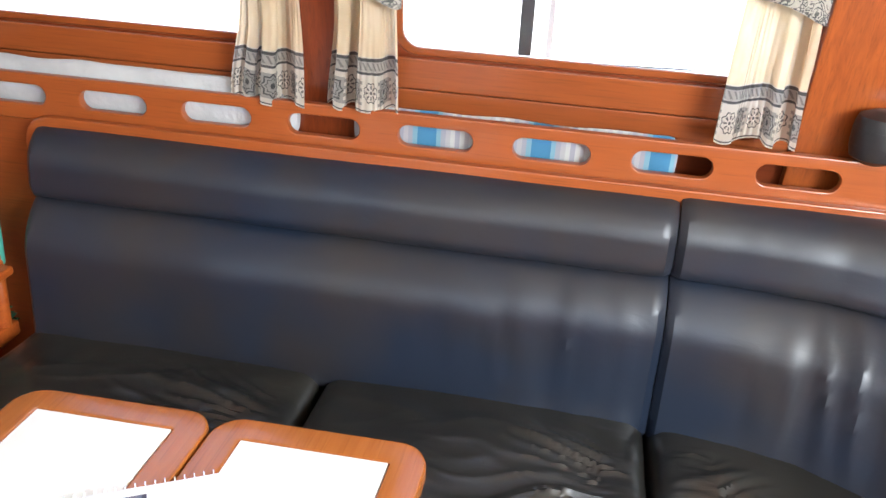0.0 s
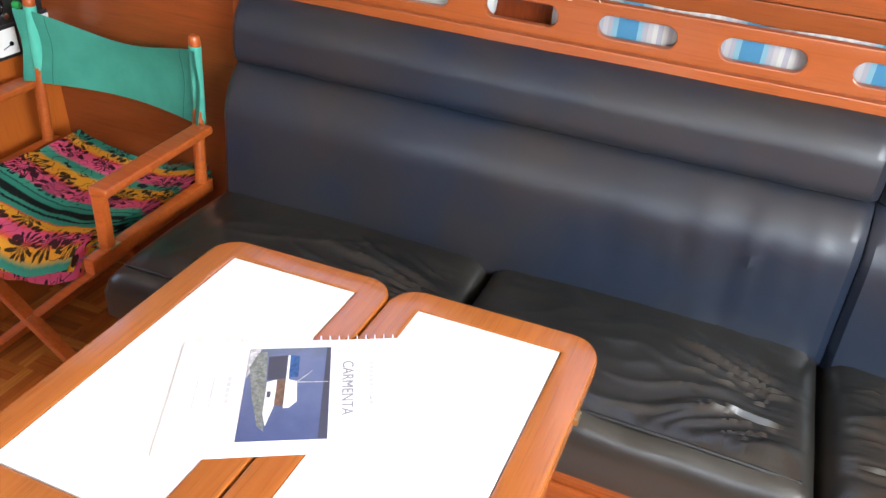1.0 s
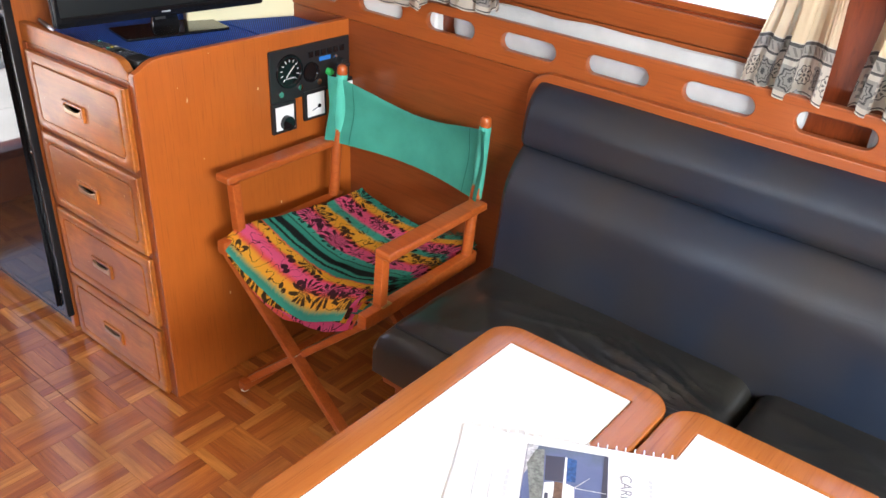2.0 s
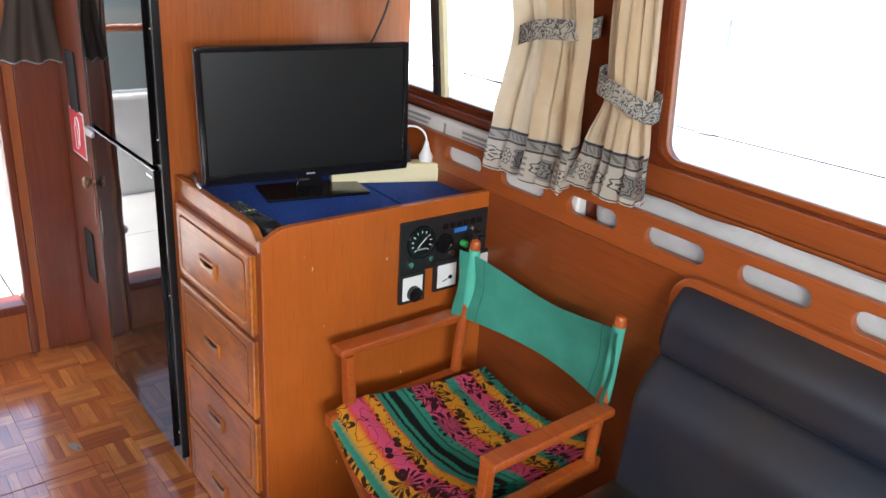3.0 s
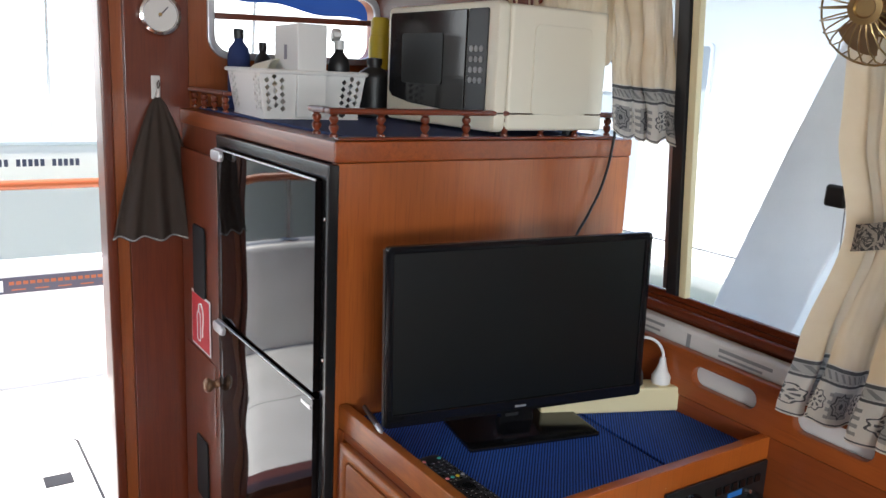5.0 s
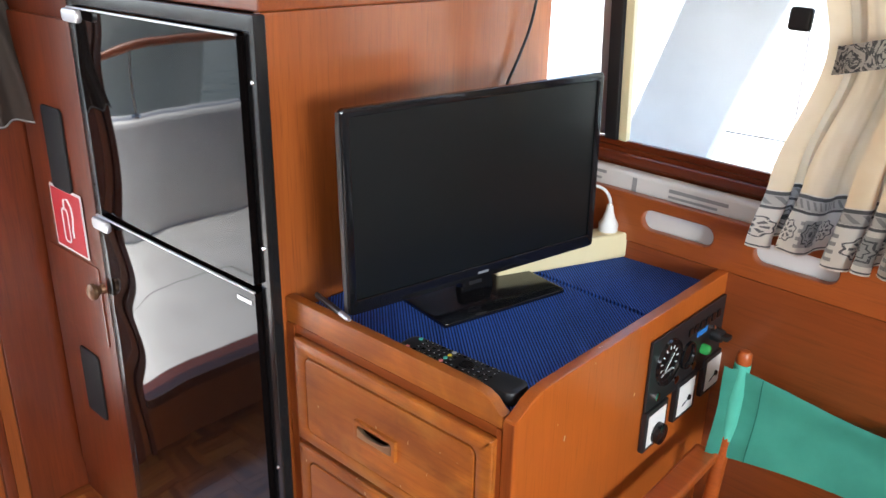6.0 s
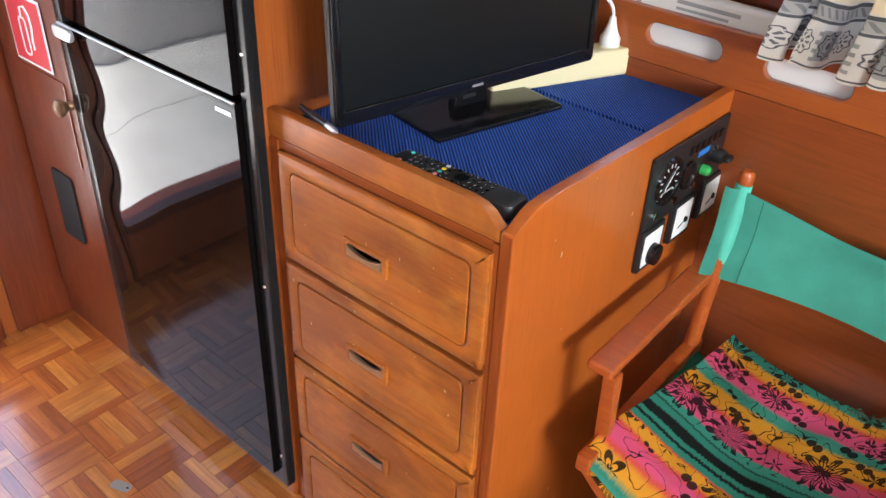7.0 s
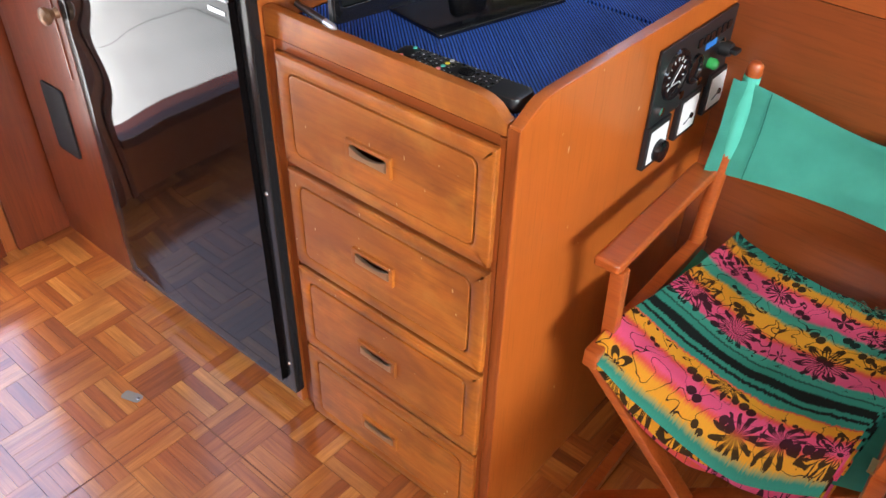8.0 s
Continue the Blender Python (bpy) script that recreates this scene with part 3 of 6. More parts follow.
structure("side_panel", box(-3.1, 1.8, -0.002, 0.016, -0.1, 0.845), LINING, SIDE, "varnished plywood lining under the shelf")
structure("side_shelf", box(-3.1, 1.8, 0.0165, 0.075, 0.835, 0.85), RED[0], SIDE, "shelf behind the slotted rail")
# slotted rail
slots = [rounded(s, s + 0.148, 0.880, 0.921, 0.0203, 8)[::-1] for s in (-1.737 + 0.2263 * k for k in range(11))]
rail = prism([(-3.1, 0.8455), (1.8, 0.8455), (1.8, 0.945), (-3.1, 0.945)], 0.02, "y", -0.004, slots, 0.004)
structure("trim_rail", rail, RAIL, SIDE, "varnished fiddle rail with long rounded slots")
structure("trim_moulding", box(1.302, 1.8, -0.02, -0.004, 0.845, 0.862, 0.005), RAIL, SIDE, "rounded teak moulding above the seat back")


def window(name, a, b, c, d, parts):
    ring = prism(rounded(a - 0.001, b + 0.001, c - 0.001, d + 0.001, 0.045), 0.012, "y", 0.069, [rounded(a + 0.014, b - 0.014, c + 0.014, d - 0.014, 0.035)[::-1]], 0.002)
    w = structure(name, lean(ring), RED[0] if a < -2 else APRON, SIDE, "window with rounded varnished frame")
    pane = part("pane", lean(box(a + 0.012, b - 0.012, 0.073, 0.077, c + 0.012, d - 0.012)), GLASS, w, "clear window glass")
    pane.visible_shadow = False
    if a < -2:
        part("window_sill", lean(box(a + 0.01, b - 0.01, 0.046, 0.0595, c - 0.03, c - 0.008, 0.005)), RED[0], w)
    for x0, x1, y0, y1, mat, lab in parts:
        part("sash_bar", lean(box(x0, x1, y0, y1, c + 0.015, d - 0.015, 0.002)), mat, w, lab)
    return w


window("window_1", *WIN[0], [(-1.872, -1.845, 0.05, 0.072, GREYMETAL, "dark metal sliding sash bar"), (-1.905, -1.887, 0.078, 0.09, SILVER, "aluminium sash bar"), (-1.842, -1.824, 0.055, 0.072, CREAMPLASTIC, "pale sash edge")])
window("window_2", *WIN[1], [])
window("window_3", *WIN[2], [(0.06, 0.085, 0.079, 0.095, GREYMETAL, "dark metal sash bar"), (0.112, 0.124, 0.079, 0.09, SILVER, "aluminium sash bar")])
# posts and boards between the windows
for a, b in ((-1.332, -1.12), (-0.422, -0.2), (0.588, 1.79)):
    structure("trim_post", lean(box(a, b, 0.032, 0.0595, 0.85, 2.08, 0.006)), RED[2] if b < 0.6 else TEAK[2], SIDE, "varnished upright post between the windows")
for a, b, c, d in ((-1.118, -0.424, 0.90, 0.975), (-0.198, 0.586, 0.90, 0.978), (-1.118, -0.424, 0.9765, 1.036), (-0.198, 0.586, 0.9795, 1.041)):
    structure("trim_apron", lean(box(a, b, 0.048, 0.0595, c, d, 0.003)), APRON, SIDE, "varnished board under the window")
structure("trim_header", lean(box(-3.1, 1.79, 0.02, 0.0595, 1.67, 2.0, 0.006)), RED[0], SIDE, "varnished valance board above the windows")

# after bulkhead with the cockpit doorway and a small window
DOOR = (-0.45, 0.625, 0.20, 1.93)
bulk = prism([(-1.75, -0.06), (1.75, -0.06), (1.75, 1.98), (-1.75, 1.98)], 0.05, "x", -3.33,
             [[(DOOR[0], DOOR[2]), (DOOR[0], DOOR[3]), (DOOR[1], DOOR[3]), (DOOR[1], DOOR[2])], rounded(0.90, 1.41, 1.553, 1.738, 0.05)[::-1]])
structure("wall_west", bulk, BULKHEAD, None, "varnished mahogany bulkhead with an open doorway")
for nm, bx in (("trim_jamb", (-3.35, -3.262, 0.60, 0.628, 0.0, 1.98)), ("trim_jamb", (-3.35, -3.262, -0.478, -0.45, 0.0, 1.98)), ("trim_sill", (-3.36, -3.25, -0.45, 0.60, 0.17, 0.205))):
    structure(nm, box(*bx, 0.005), RED[2], None, "varnished door frame")
structure("trim_stile", box(-3.28, -3.262, 0.66, 0.83, 0.0, 1.98, 0.004), RED[2], None, "raised varnished board beside the doorway")
after = structure("window_4", prism(rounded(0.885, 1.425, 1.538, 1.753, 0.06), 0.012, "x", -3.28, [rounded(0.905, 1.405, 1.558, 1.733, 0.045)[::-1]], 0.003), SILVER, None, "small after window with a bright metal rim")
part("glazing_bar", beam((-3.305, 0.895, 1.655), (-3.305, 1.415, 1.668), 0.016, 0.017), RED[1], after, "thin varnished bar across the window")
structure("trim_cornice", box(-3.279, -3.25, 0.85, 1.55, 1.80, 1.97, 0.006), RED[1], None, "varnished panelled cornice above the after window")

# the unseen sides close the cabin; their openings bring daylight in
structure("wall_south", prism([(-3.33, -0.06), (1.5, -0.06), (1.5, 1.98), (-3.33, 1.98)], 0.05, "y", -1.75, [[(-1.8, 1.42), (-1.8, 1.76), (1.3, 1.76), (1.3, 1.42)]]), RED[0], None, "varnished cabin side opposite")
structure("wall_east", prism([(-1.75, -0.06), (1.9, -0.06), (1.9, 1.98), (-1.75, 1.98)], 0.05, "x", 1.45, [[(-0.97, 1.16), (-0.97, 1.72), (0.37, 1.72), (0.37, 1.16)]]), RED[1], None, "varnished forward bulkhead")
window_light("daylight_south", (-0.25, -1.72, 1.59), (-0.25, 0.0, 1.2), 3.0, 0.33, SOUTH_W)
window_light("daylight_east", (1.43, -0.3, 1.44), (-1.5, 0.8, 0.5), 1.3, 0.54, EAST_W)


# ---- settee ----
def cushion(x0, x1, y0, y1, z0, z1, r, puff=0.012, wob=0.004, nx=84, ny=56, dip=0.0, seed=0.0, crease=None):
    """An upholstered pad: a puffed, softly creased top on rounded sides."""
    def top(a, b):
        x, y = x0 + (x1 - x0) * a, y0 + (y1 - y0) * b
        ex, ey = min(a, 1 - a) * (x1 - x0), min(b, 1 - b) * (y1 - y0)
        e = min(ex, ey)
        drop = 0.0 if e >= r else r - math.sqrt(max(0.0, r * r - (r - e) ** 2))
        z = z1 - drop + puff * math.sin(math.pi * a) ** 0.5 * math.sin(math.pi * b) ** 0.5 - dip * b * b
        # the cover lies flat where the seat back presses on it
        free = min(1.0, max(0.0, (-0.175 - 0.7 * max(0.0, x - 0.5) - y) / 0.07))
        z += free * (wob * noise.noise((x * 7 + seed, y * 7, 0.3)) + wob * 0.4 * noise.noise((x * 15 + seed, y * 9, 1.7)))
        if crease:
            z += free * crease(x, y) * min(1.0, max(0.0, (e - 0.03) / 0.05))
        return x, y, z

    ax = [0, 0.012, 0.03, 0.055, 0.09] + [0.13 + 0.74 * i / nx for i in range(nx + 1)] + [0.91, 0.945, 0.97, 0.988, 1]
    by = [0, 0.02, 0.05, 0.1] + [0.15 + 0.7 * i / ny for i in range(ny + 1)] + [0.9, 0.95, 0.98, 1]
    one = bmesh.new()
    grid = [[one.verts.new(top(a, b)) for b in by] for a in ax]
    for i in range(len(ax) - 1):
        for j in range(len(by) - 1):
            one.faces.new((grid[i][j], grid[i + 1][j], grid[i + 1][j + 1], grid[i][j + 1]))
    rim = [e for e in one.edges if e.is_boundary]
    got = bmesh.ops.extrude_edge_only(one, edges=rim)
    low = [g for g in got["geom"] if isinstance(g, bmesh.types.BMVert)]
    for v in low:
        v.co.z = z0
    bmesh.ops.contextual_create(one, geom=low)
    bmesh.ops.recalc_face_normals(one, faces=one.faces[:])
    return one


def ridge(x, y, z, sharp=3):
    return max(0.0, 1 - 2.2 * abs(noise.noise((x, y, z)))) ** sharp


def seat_crease(cx, sign):
    """Sat-in folds that fan out from the gap between two pads, over slack leather."""
    def fn(x, y):
        dx, dy = sign * (cx - x) + 0.16, y + 0.33 + 0.05 * noise.noise((x * 3, y * 3, 9.0))
        far = math.hypot(dx, dy)
        ang = math.atan2(dy, dx) + 0.12 * noise.noise((x * 5, y * 5, 2.0))
        k = max(0.0, 1 - (far - 0.1) / 0.55)
        fan = ridge(ang * 5.5, far * 2.0, 1.3, 3) * 0.02 + ridge(ang * 11.0, far * 3.5, 4.1, 3) * 0.012
        wx, wy = x + 0.05 * noise.noise((x * 3, y * 3, 5.0)), y + 0.05 * noise.noise((x * 3, y * 3, 3.0))
        slack = ridge(wx * 2.0 + wy * 2, wy * 7, 7.7, 3) * 0.013 + ridge(wx * 3.0, wy * 11 - wx * 3, 2.7, 3) * 0.005
        return k * fan + (1 - 0.6 * k) * slack * (0.6 + 0.6 * noise.noise((x * 2, y * 2, 1.0))) - 0.004
    return fn


settee = thing("settee_base", SIDE, "varnished teak settee base under black leather seat pads", "bench")
part("plinth", box(-0.91, 1.3, -0.505, -0.03, -0.05, 0.275, 0.004), TEAK[0], settee)
part("lid", box(-0.925, 1.3, -0.53, -0.02, 0.278, 0.296, 0.004), TEAK[0], settee)
part("front_panel", prism([(-0.83, 0.03), (1.25, 0.03), (1.25, 0.24), (-0.83, 0.24)], 0.008, "y", -0.513, (), 0.002), TEAK[0], settee)

part("back_board", prism(rounded(-0.957, 1.3, 0.297, 0.8625, (0.0, 0.0, 0.0, 0.06)), 0.022, "y", -0.0265, (), 0.005), RAIL, settee, "varnished edge of the board behind the seat back")
for i, (a, b, cx) in enumerate(((-0.95, -0.267, -0.27), (-0.264, 0.401, 0.40), (0.405, 1.25, 0.41))):
    pad = thing("seat_cushion", SIDE, "black leather seat cushion, creased and sat-in" if i else "black leather seat cushion with rounded end", "cushion", "settee seat cushions")
    part("pad", cushion(a, b, -0.535, -0.055, 0.297, 0.408, 0.045, 0.012, 0.012, dip=0.006, seed=3.1 * i, crease=seat_crease(cx, 1 if i < 2 else -1)), SEAT_LEATHER, pad)
    part("piping", tube([(a + 0.03, -0.497, 0.4095), (a + 0.2, -0.496, 0.4125), (b - 0.2, -0.496, 0.4125), (b - 0.03, -0.497, 0.4095)], 0.0035, 6), PIPING, pad)


def back_pad(path, low, high, r0, r1, nu, label):
    """A seat back swept along a line in plan: a thick lower bolster and a thinner roll above it."""
    ob = thing("back_cushion", SIDE, label, "cushion", "settee back cushions")

    def at(s):
        k = s * (len(path) - 1)
        i = min(int(k), len(path) - 2)
        f = k - i
        return [path[i][q] * (1 - f) + path[i + 1][q] * f for q in range(4)]

    rows = 30

    def shape(z0, z1, bulge, crest, tuck, seed):
        """A pad whose front has a crest at the height crest, its ends tucked in by tuck."""
        prof = []
        for j in range(rows + 1):
            q = j / rows
            z = z0 + (z1 - z0) * q
            e = min(q, 1 - q) * (z1 - z0)
            rr = 0.035
            cut = 0.0 if e > rr else rr - math.sqrt(max(0.0, rr * rr - (rr - e) ** 2))
            face = bulge * (1 - 0.16 * (crest - q) / crest) if q < crest else bulge * (1 - ((q - crest) / (1 - crest)) ** 2.0)
            prof.append((q, z, face - cut * tuck))

        def fn(a, b):
            q, z, out = prof[round(b * rows)]
            bx, by, tx, ty = at(a)
            g = (z - low) / (high - low)
            x, y = bx + (tx - bx) * g, by + (ty - by) * g
            e = min(a, 1 - a) * 1.3
            if e < 0.014:
                out -= 0.014 - math.sqrt(max(0.0, 0.000196 - (0.014 - e) ** 2))
            w = 0.006 * noise.noise((x * 5 + seed, z * 5, 0.7)) + 0.003 * noise.noise((x * 22 + seed, z * 3, 1.9)) * max(0.0, noise.noise((x * 2.3 + seed, 0, 4)) + 0.3)
            pull = max(0.0, 1 - abs(x - 0.16) / 0.34) + 1.6 * max(0.0, 1 - abs(x - 0.72) / 0.22)
            fade = max(0.0, 1 - abs((z - low) / (high - low) - 0.42) / 0.36)
            w += 0.009 * pull * fade * ridge(x * 17 + 0.4 * z, z * 2.2, seed + 2.2, 2)
            return x, y - out - w, z
        one = sheet(fn, nu, rows)
        # close it towards the wall
        rim = [e for e in one.edges if e.is_boundary]
        got = bmesh.ops.extrude_edge_only(one, edges=rim)
        for g in got["geom"]:
            if isinstance(g, bmesh.types.BMVert):
                g.co.y = max(g.co.y, -0.0275)
        bmesh.ops.recalc_face_normals(one, faces=one.faces[:])
        return one

    part("lower_bolster", shape(low, 0.708, r0, 0.66, 0.5, 1.0), BACK_LEATHER, ob)
    part("upper_roll", shape(0.70, high, r1, 0.5, 0.6, 7.0), BACK_LEATHER, ob)
    return ob


back_pad([(-0.935, -0.10, -0.925, -0.045), (0.402, -0.10, 0.398, -0.045)], 0.365, 0.843, 0.062, 0.036, 90, "navy-black leather seat back with rolled top, softly wrinkled")
back_pad([(0.4045, -0.10, 0.4005, -0.045), (0.56, -0.125, 0.56, -0.047), (0.66, -0.16, 0.70, -0.05), (0.77, -0.235, 0.82, -0.075), (0.87, -0.36, 0.92, -0.16), (0.93, -0.52, 0.99, -0.3), (0.95, -0.75, 1.02, -0.55)],
         0.365, 0.85, 0.062, 0.036, 70, "dark leather corner seat back, creased where it curves")

# ---- things on the shelf behind the rail ----
def roll_shape(a, b, r, cy, cz, seed, mat, name, label, category):
    def fn(s, q):
        x = a + (b - a) * s
        k = 1 + 0.1 * noise.noise((x * 9 + seed, math.cos(q * 6.283), math.sin(q * 6.283)))
        e = min(s, 1 - s) * (b - a)
        k *= 1.0 if e > 0.012 else 0.55 + 0.45 * e / 0.012
        return x, cy + r[0] * k * math.cos(q * 6.2832), cz + r[1] * k * math.sin(q * 6.2832)
    one = sheet(fn, 60, 16)
    bmesh.ops.remove_doubles(one, verts=one.verts[:], dist=1e-5)
    bmesh.ops.holes_fill(one, edges=[e for e in one.edges if e.is_boundary], sides=40)
    bmesh.ops.recalc_face_normals(one, faces=one.faces[:])
    return solo(name, one, mat, SIDE, label, category)


roll_shape(-1.22, -0.37, (0.02, 0.06), 0.037, 0.911, 1.0, WHITECLOTH, "rolled_blanket", "long roll of quilted white cloth behind the rail", "blanket")
roll_shape(-0.25, 0.385, (0.017, 0.045), 0.037, 0.898, 5.0, STRIPED, "rolled_towel", "rolled blue and white striped towel behind the rail", "towel")
pk = thing("cardboard_packet", SIDE, "long white printed packet lying on the side shelf", "packet")
part("packet_body", box(-2.25, -1.27, 0.021, 0.056, 0.851, 0.978, 0.008, 3), material("white_card", (0.66, 0.64, 0.61), 0.6), pk)
bars("print_line", [(-1.98, -1.86, 0.962, 0.006), (-1.98, -1.87, 0.948, 0.005), (-1.98, -1.88, 0.936, 0.005), (-1.8, -1.79, 0.95, 0.03), (-1.72, -1.6, 0.957, 0.007), (-1.72, -1.62, 0.945, 0.005), (-1.55, -1.46, 0.955, 0.005), (-1.55, -1.46, 0.945, 0.005), (-1.55, -1.46, 0.935, 0.005)],
     GREYBTN, pk, Matrix.Translation((0.02, 0.0208, 0.005)) @ Matrix.Rotation(radians(90), 4, "X"))
sp = thing("speaker", SIDE @ pose(0.715, -0.005, 0.9455), "black cylindrical speaker on the side shelf", "speaker")
part("body", lathe([(0.0, 0), (0.02, 0), (0.042, 0.012), (0.046, 0.03), (0.046, 0.07), (0.042, 0.085), (0.02, 0.095), (0, 0.096)], 28), BLACK, sp)
part("grille", lathe([(0.0462, 0.035), (0.0468, 0.037), (0.0468, 0.063), (0.0462, 0.065)], 28), BLACK, sp)

# ---- table ----
table = thing("folding_table", pose(-0.557, 0.662, 0), "varnished teak folding table with two white laminate leaves", "table")
TZ = 0.594


def leaf(x0, x1, y0, y1, hinge):
    lf = part("leaf", prism(rounded(x0, x1, y0, y1, 0.05, 8), 0.032, "z", TZ - 0.032, [rounded(x0 + 0.055, x1 - 0.055, y0 + 0.05, y1 - 0.052, 0.002, 2)[::-1]], 0.006), TABLEWOOD[1], table)
    part("inlay", box(x0 + 0.0555, x1 - 0.0555, y0 + 0.0505, y1 - 0.0525, TZ - 0.03, TZ - 0.0012), INLAY, lf, "glossy white laminate inlay")
    return lf


leaf(-0.343, -0.0015, -0.305, 0.298, 1)
leaf(0.0015, 0.343, -0.305, 0.298, -1)
for yy in (-0.18, 0.16):
    part("hinge", box(-0.02, 0.02, yy - 0.025, yy + 0.025, TZ - 0.035, TZ - 0.0325), BRASS, table, "brass hinge")
part("column", lathe([(0.17, 0), (0.17, 0.02), (0.06, 0.035), (0.045, 0.06), (0.045, 0.5), (0.09, 0.53), (0.09, 0.552)], 28), STEEL, table, "steel pedestal column")
part("apron", prism(rounded(-0.15, 0.15, -0.2, 0.2, 0.02), 0.02, "z", 0.536, ()), TABLEWOOD[1], table)
part("catch", box(0.335, 0.349, 0.13, 0.15, TZ - 0.024, TZ - 0.012, 0.002), BRASS, table, "small brass catch")

# ---- brochure ----
PG = pose(-0.5795, 0.6605, TZ + 0.0005, 0, 0, 28.3)
bro = thing("brochure", PG, "spiral-bound white brochure with a boat photograph on its cover", "brochure")


def page(dx, dy, rz, z0):
    """A stiff sheet with a slightly lifted outer edge."""
    one = bmesh.new()
    n = 10
    low, top = [], []
    for k in range(n + 1):
        y = 0.112 - 0.224 * k / n
        z = z0 + 0.0006 * (k / n) ** 4
        for row, dz in ((low, 0.0), (top, 0.00025)):
            row.append([one.verts.new((x, y, z + dz)) for x in (-0.156 + 8 * dz, 0.156)])
    for k in range(n):
        one.faces.new((top[k][0], top[k + 1][0], top[k + 1][1], top[k][1]))
        one.faces.new((low[k][0], low[k][1], low[k + 1][1], low[k + 1][0]))
        one.faces.new((low[k][0], low[k + 1][0], top[k + 1][0], top[k][0]))
        one.faces.new((low[k][1], top[k][1], top[k + 1][1], low[k + 1][1]))
    one.faces.new((low[0][0], top[0][0], top[0][1], low[0][1]))
    one.faces.new((low[n][0], low[n][1], top[n][1], top[n][0]))
    bmesh.ops.recalc_face_normals(one, faces=one.faces[:])
    one.transform(Matrix.Translation((dx, dy, 0)) @ Matrix.Rotation(rz, 4, "Z"))
    return one


for k in range(4):
    part("page", page(0.001 * k - 0.004, -0.0012 * k, radians(0.5 * k - 0.8), 0.0002 + 0.0003 * k), PAPER, bro)
ZT = 0.0002 + 0.0003 * 3 + 0.00025


photo = part("photograph", prism([(-0.061, -0.072), (0.055, -0.072), (0.055, 0.084), (-0.061, 0.084)], 0.0004, "z", ZT + 0.0005), PHOTO, bro, "printed photograph of a motor boat", True)
Z2 = ZT + 0.00092
# the boat in the photograph lies on its side there, in its print colours
for nm, mat, pts in (
    ("printed_quay", PRINTGREY, [(-0.0605, 0.084), (-0.0605, 0.03), (-0.052, 0.05), (-0.045, 0.084)]),
    ("printed_hull", HULLPRINT, [(-0.058, 0.05), (-0.048, 0.076), (-0.036, 0.078), (-0.032, 0.02), (-0.031, -0.03), (-0.027, -0.058), (-0.036, -0.05), (-0.048, -0.005)]),
    ("printed_cabin", PAPER, [(-0.031, 0.022), (-0.018, 0.026), (-0.016, -0.012), (-0.026, -0.05), (-0.031, -0.03)]),
    ("printed_saloon", PRINTDARK, [(-0.031, 0.026), (-0.033, 0.068), (-0.006, 0.07), (-0.006, 0.028)]),
    ("printed_cockpit", PRINTBROWN, [(-0.017, 0.026), (-0.005, 0.026), (-0.006, -0.02), (-0.018, -0.016)]),
    ("printed_deckhouse", PAPER, [(-0.0055, 0.07), (-0.0025, 0.07), (-0.002, 0.026), (0.01, 0.022), (0.012, -0.012), (0.002, -0.022), (-0.0055, -0.022)]),
    ("printed_canopy", PRINTBLUE, [(-0.002, 0.03), (0.011, 0.03), (0.011, 0.068), (-0.002, 0.07)]),
    ("printed_window", PRINTDARK, [(-0.029, 0.006), (-0.024, 0.006), (-0.024, -0.004), (-0.029, -0.004)]),
    ("printed_shore", PRINTDARK, [(0.043, -0.0715), (0.0545, -0.0715), (0.0545, 0.083), (0.049, 0.083)]),
    ("printed_mast", PRINTGREY, [(0.011, 0.02), (0.053, 0.0195), (0.053, 0.0205), (0.011, 0.0212)]),
    ("printed_stay", PRINTGREY, [(0.011, 0.021), (0.03, 0.04), (0.03, 0.0412), (0.0105, 0.0225)]),
):
    part(nm, prism(pts, 0.0003, "z", Z2), mat, photo, "", True)
    Z2 += 0.00004
for piece in [photo] + list(photo.children):
    piece.data.transform(Matrix.Translation((0, -0.006, 0)) @ Matrix.Diagonal((1.0, 1.17, 1.0, 1.0)))


def lettering(text, size, m, mat, parent, name):
    cu = bpy.data.curves.new(name, "FONT")
    cu.body, cu.size, cu.align_x, cu.align_y, cu.extrude = text, size, "CENTER", "CENTER", 0.0002
    tmp = bpy.data.objects.new(name, cu)
    dg = bpy.context.evaluated_depsgraph_get()
    me = bpy.data.meshes.new_from_object(tmp.evaluated_get(dg))
    bpy.data.objects.remove(tmp)
    me.materials.append(mat)
    me.transform(m)
    ob = new(name, me)
    ob.parent = parent
    return ob


lettering("CARMENTA", 0.0225, Matrix.Translation((0.079, 0.006, ZT + 0.0008)) @ Matrix.Rotation(radians(-90), 4, "Z") @ Matrix.Diagonal((0.92, 1, 1, 1)), PAPERGREY, bro, "cover_title")
Q = Matrix.Rotation(radians(-90), 4, "Z")
PALEPRINT = material("pale_grey_print", (0.55, 0.55, 0.57), 0.6)
bars("cover_line", [(-0.05 + 0.009 * k, -0.0435 + 0.009 * k, 0.113, 0.005) for k in range(10)], PALEPRINT, bro, Matrix.Translation((0, 0.008, ZT + 0.0006)) @ Q, 0.0004)
bars("cover_line", [(-0.03 + 0.011 * k, -0.021 + 0.011 * k, -0.082, 0.005) for k in range(5)] + [(-0.035, 0.03, -0.103, 0.0018), (-0.05, 0.05, -0.125, 0.0012)], PALEPRINT, bro, Matrix.Translation((0, 0.004, ZT + 0.0006)) @ Q, 0.0004)
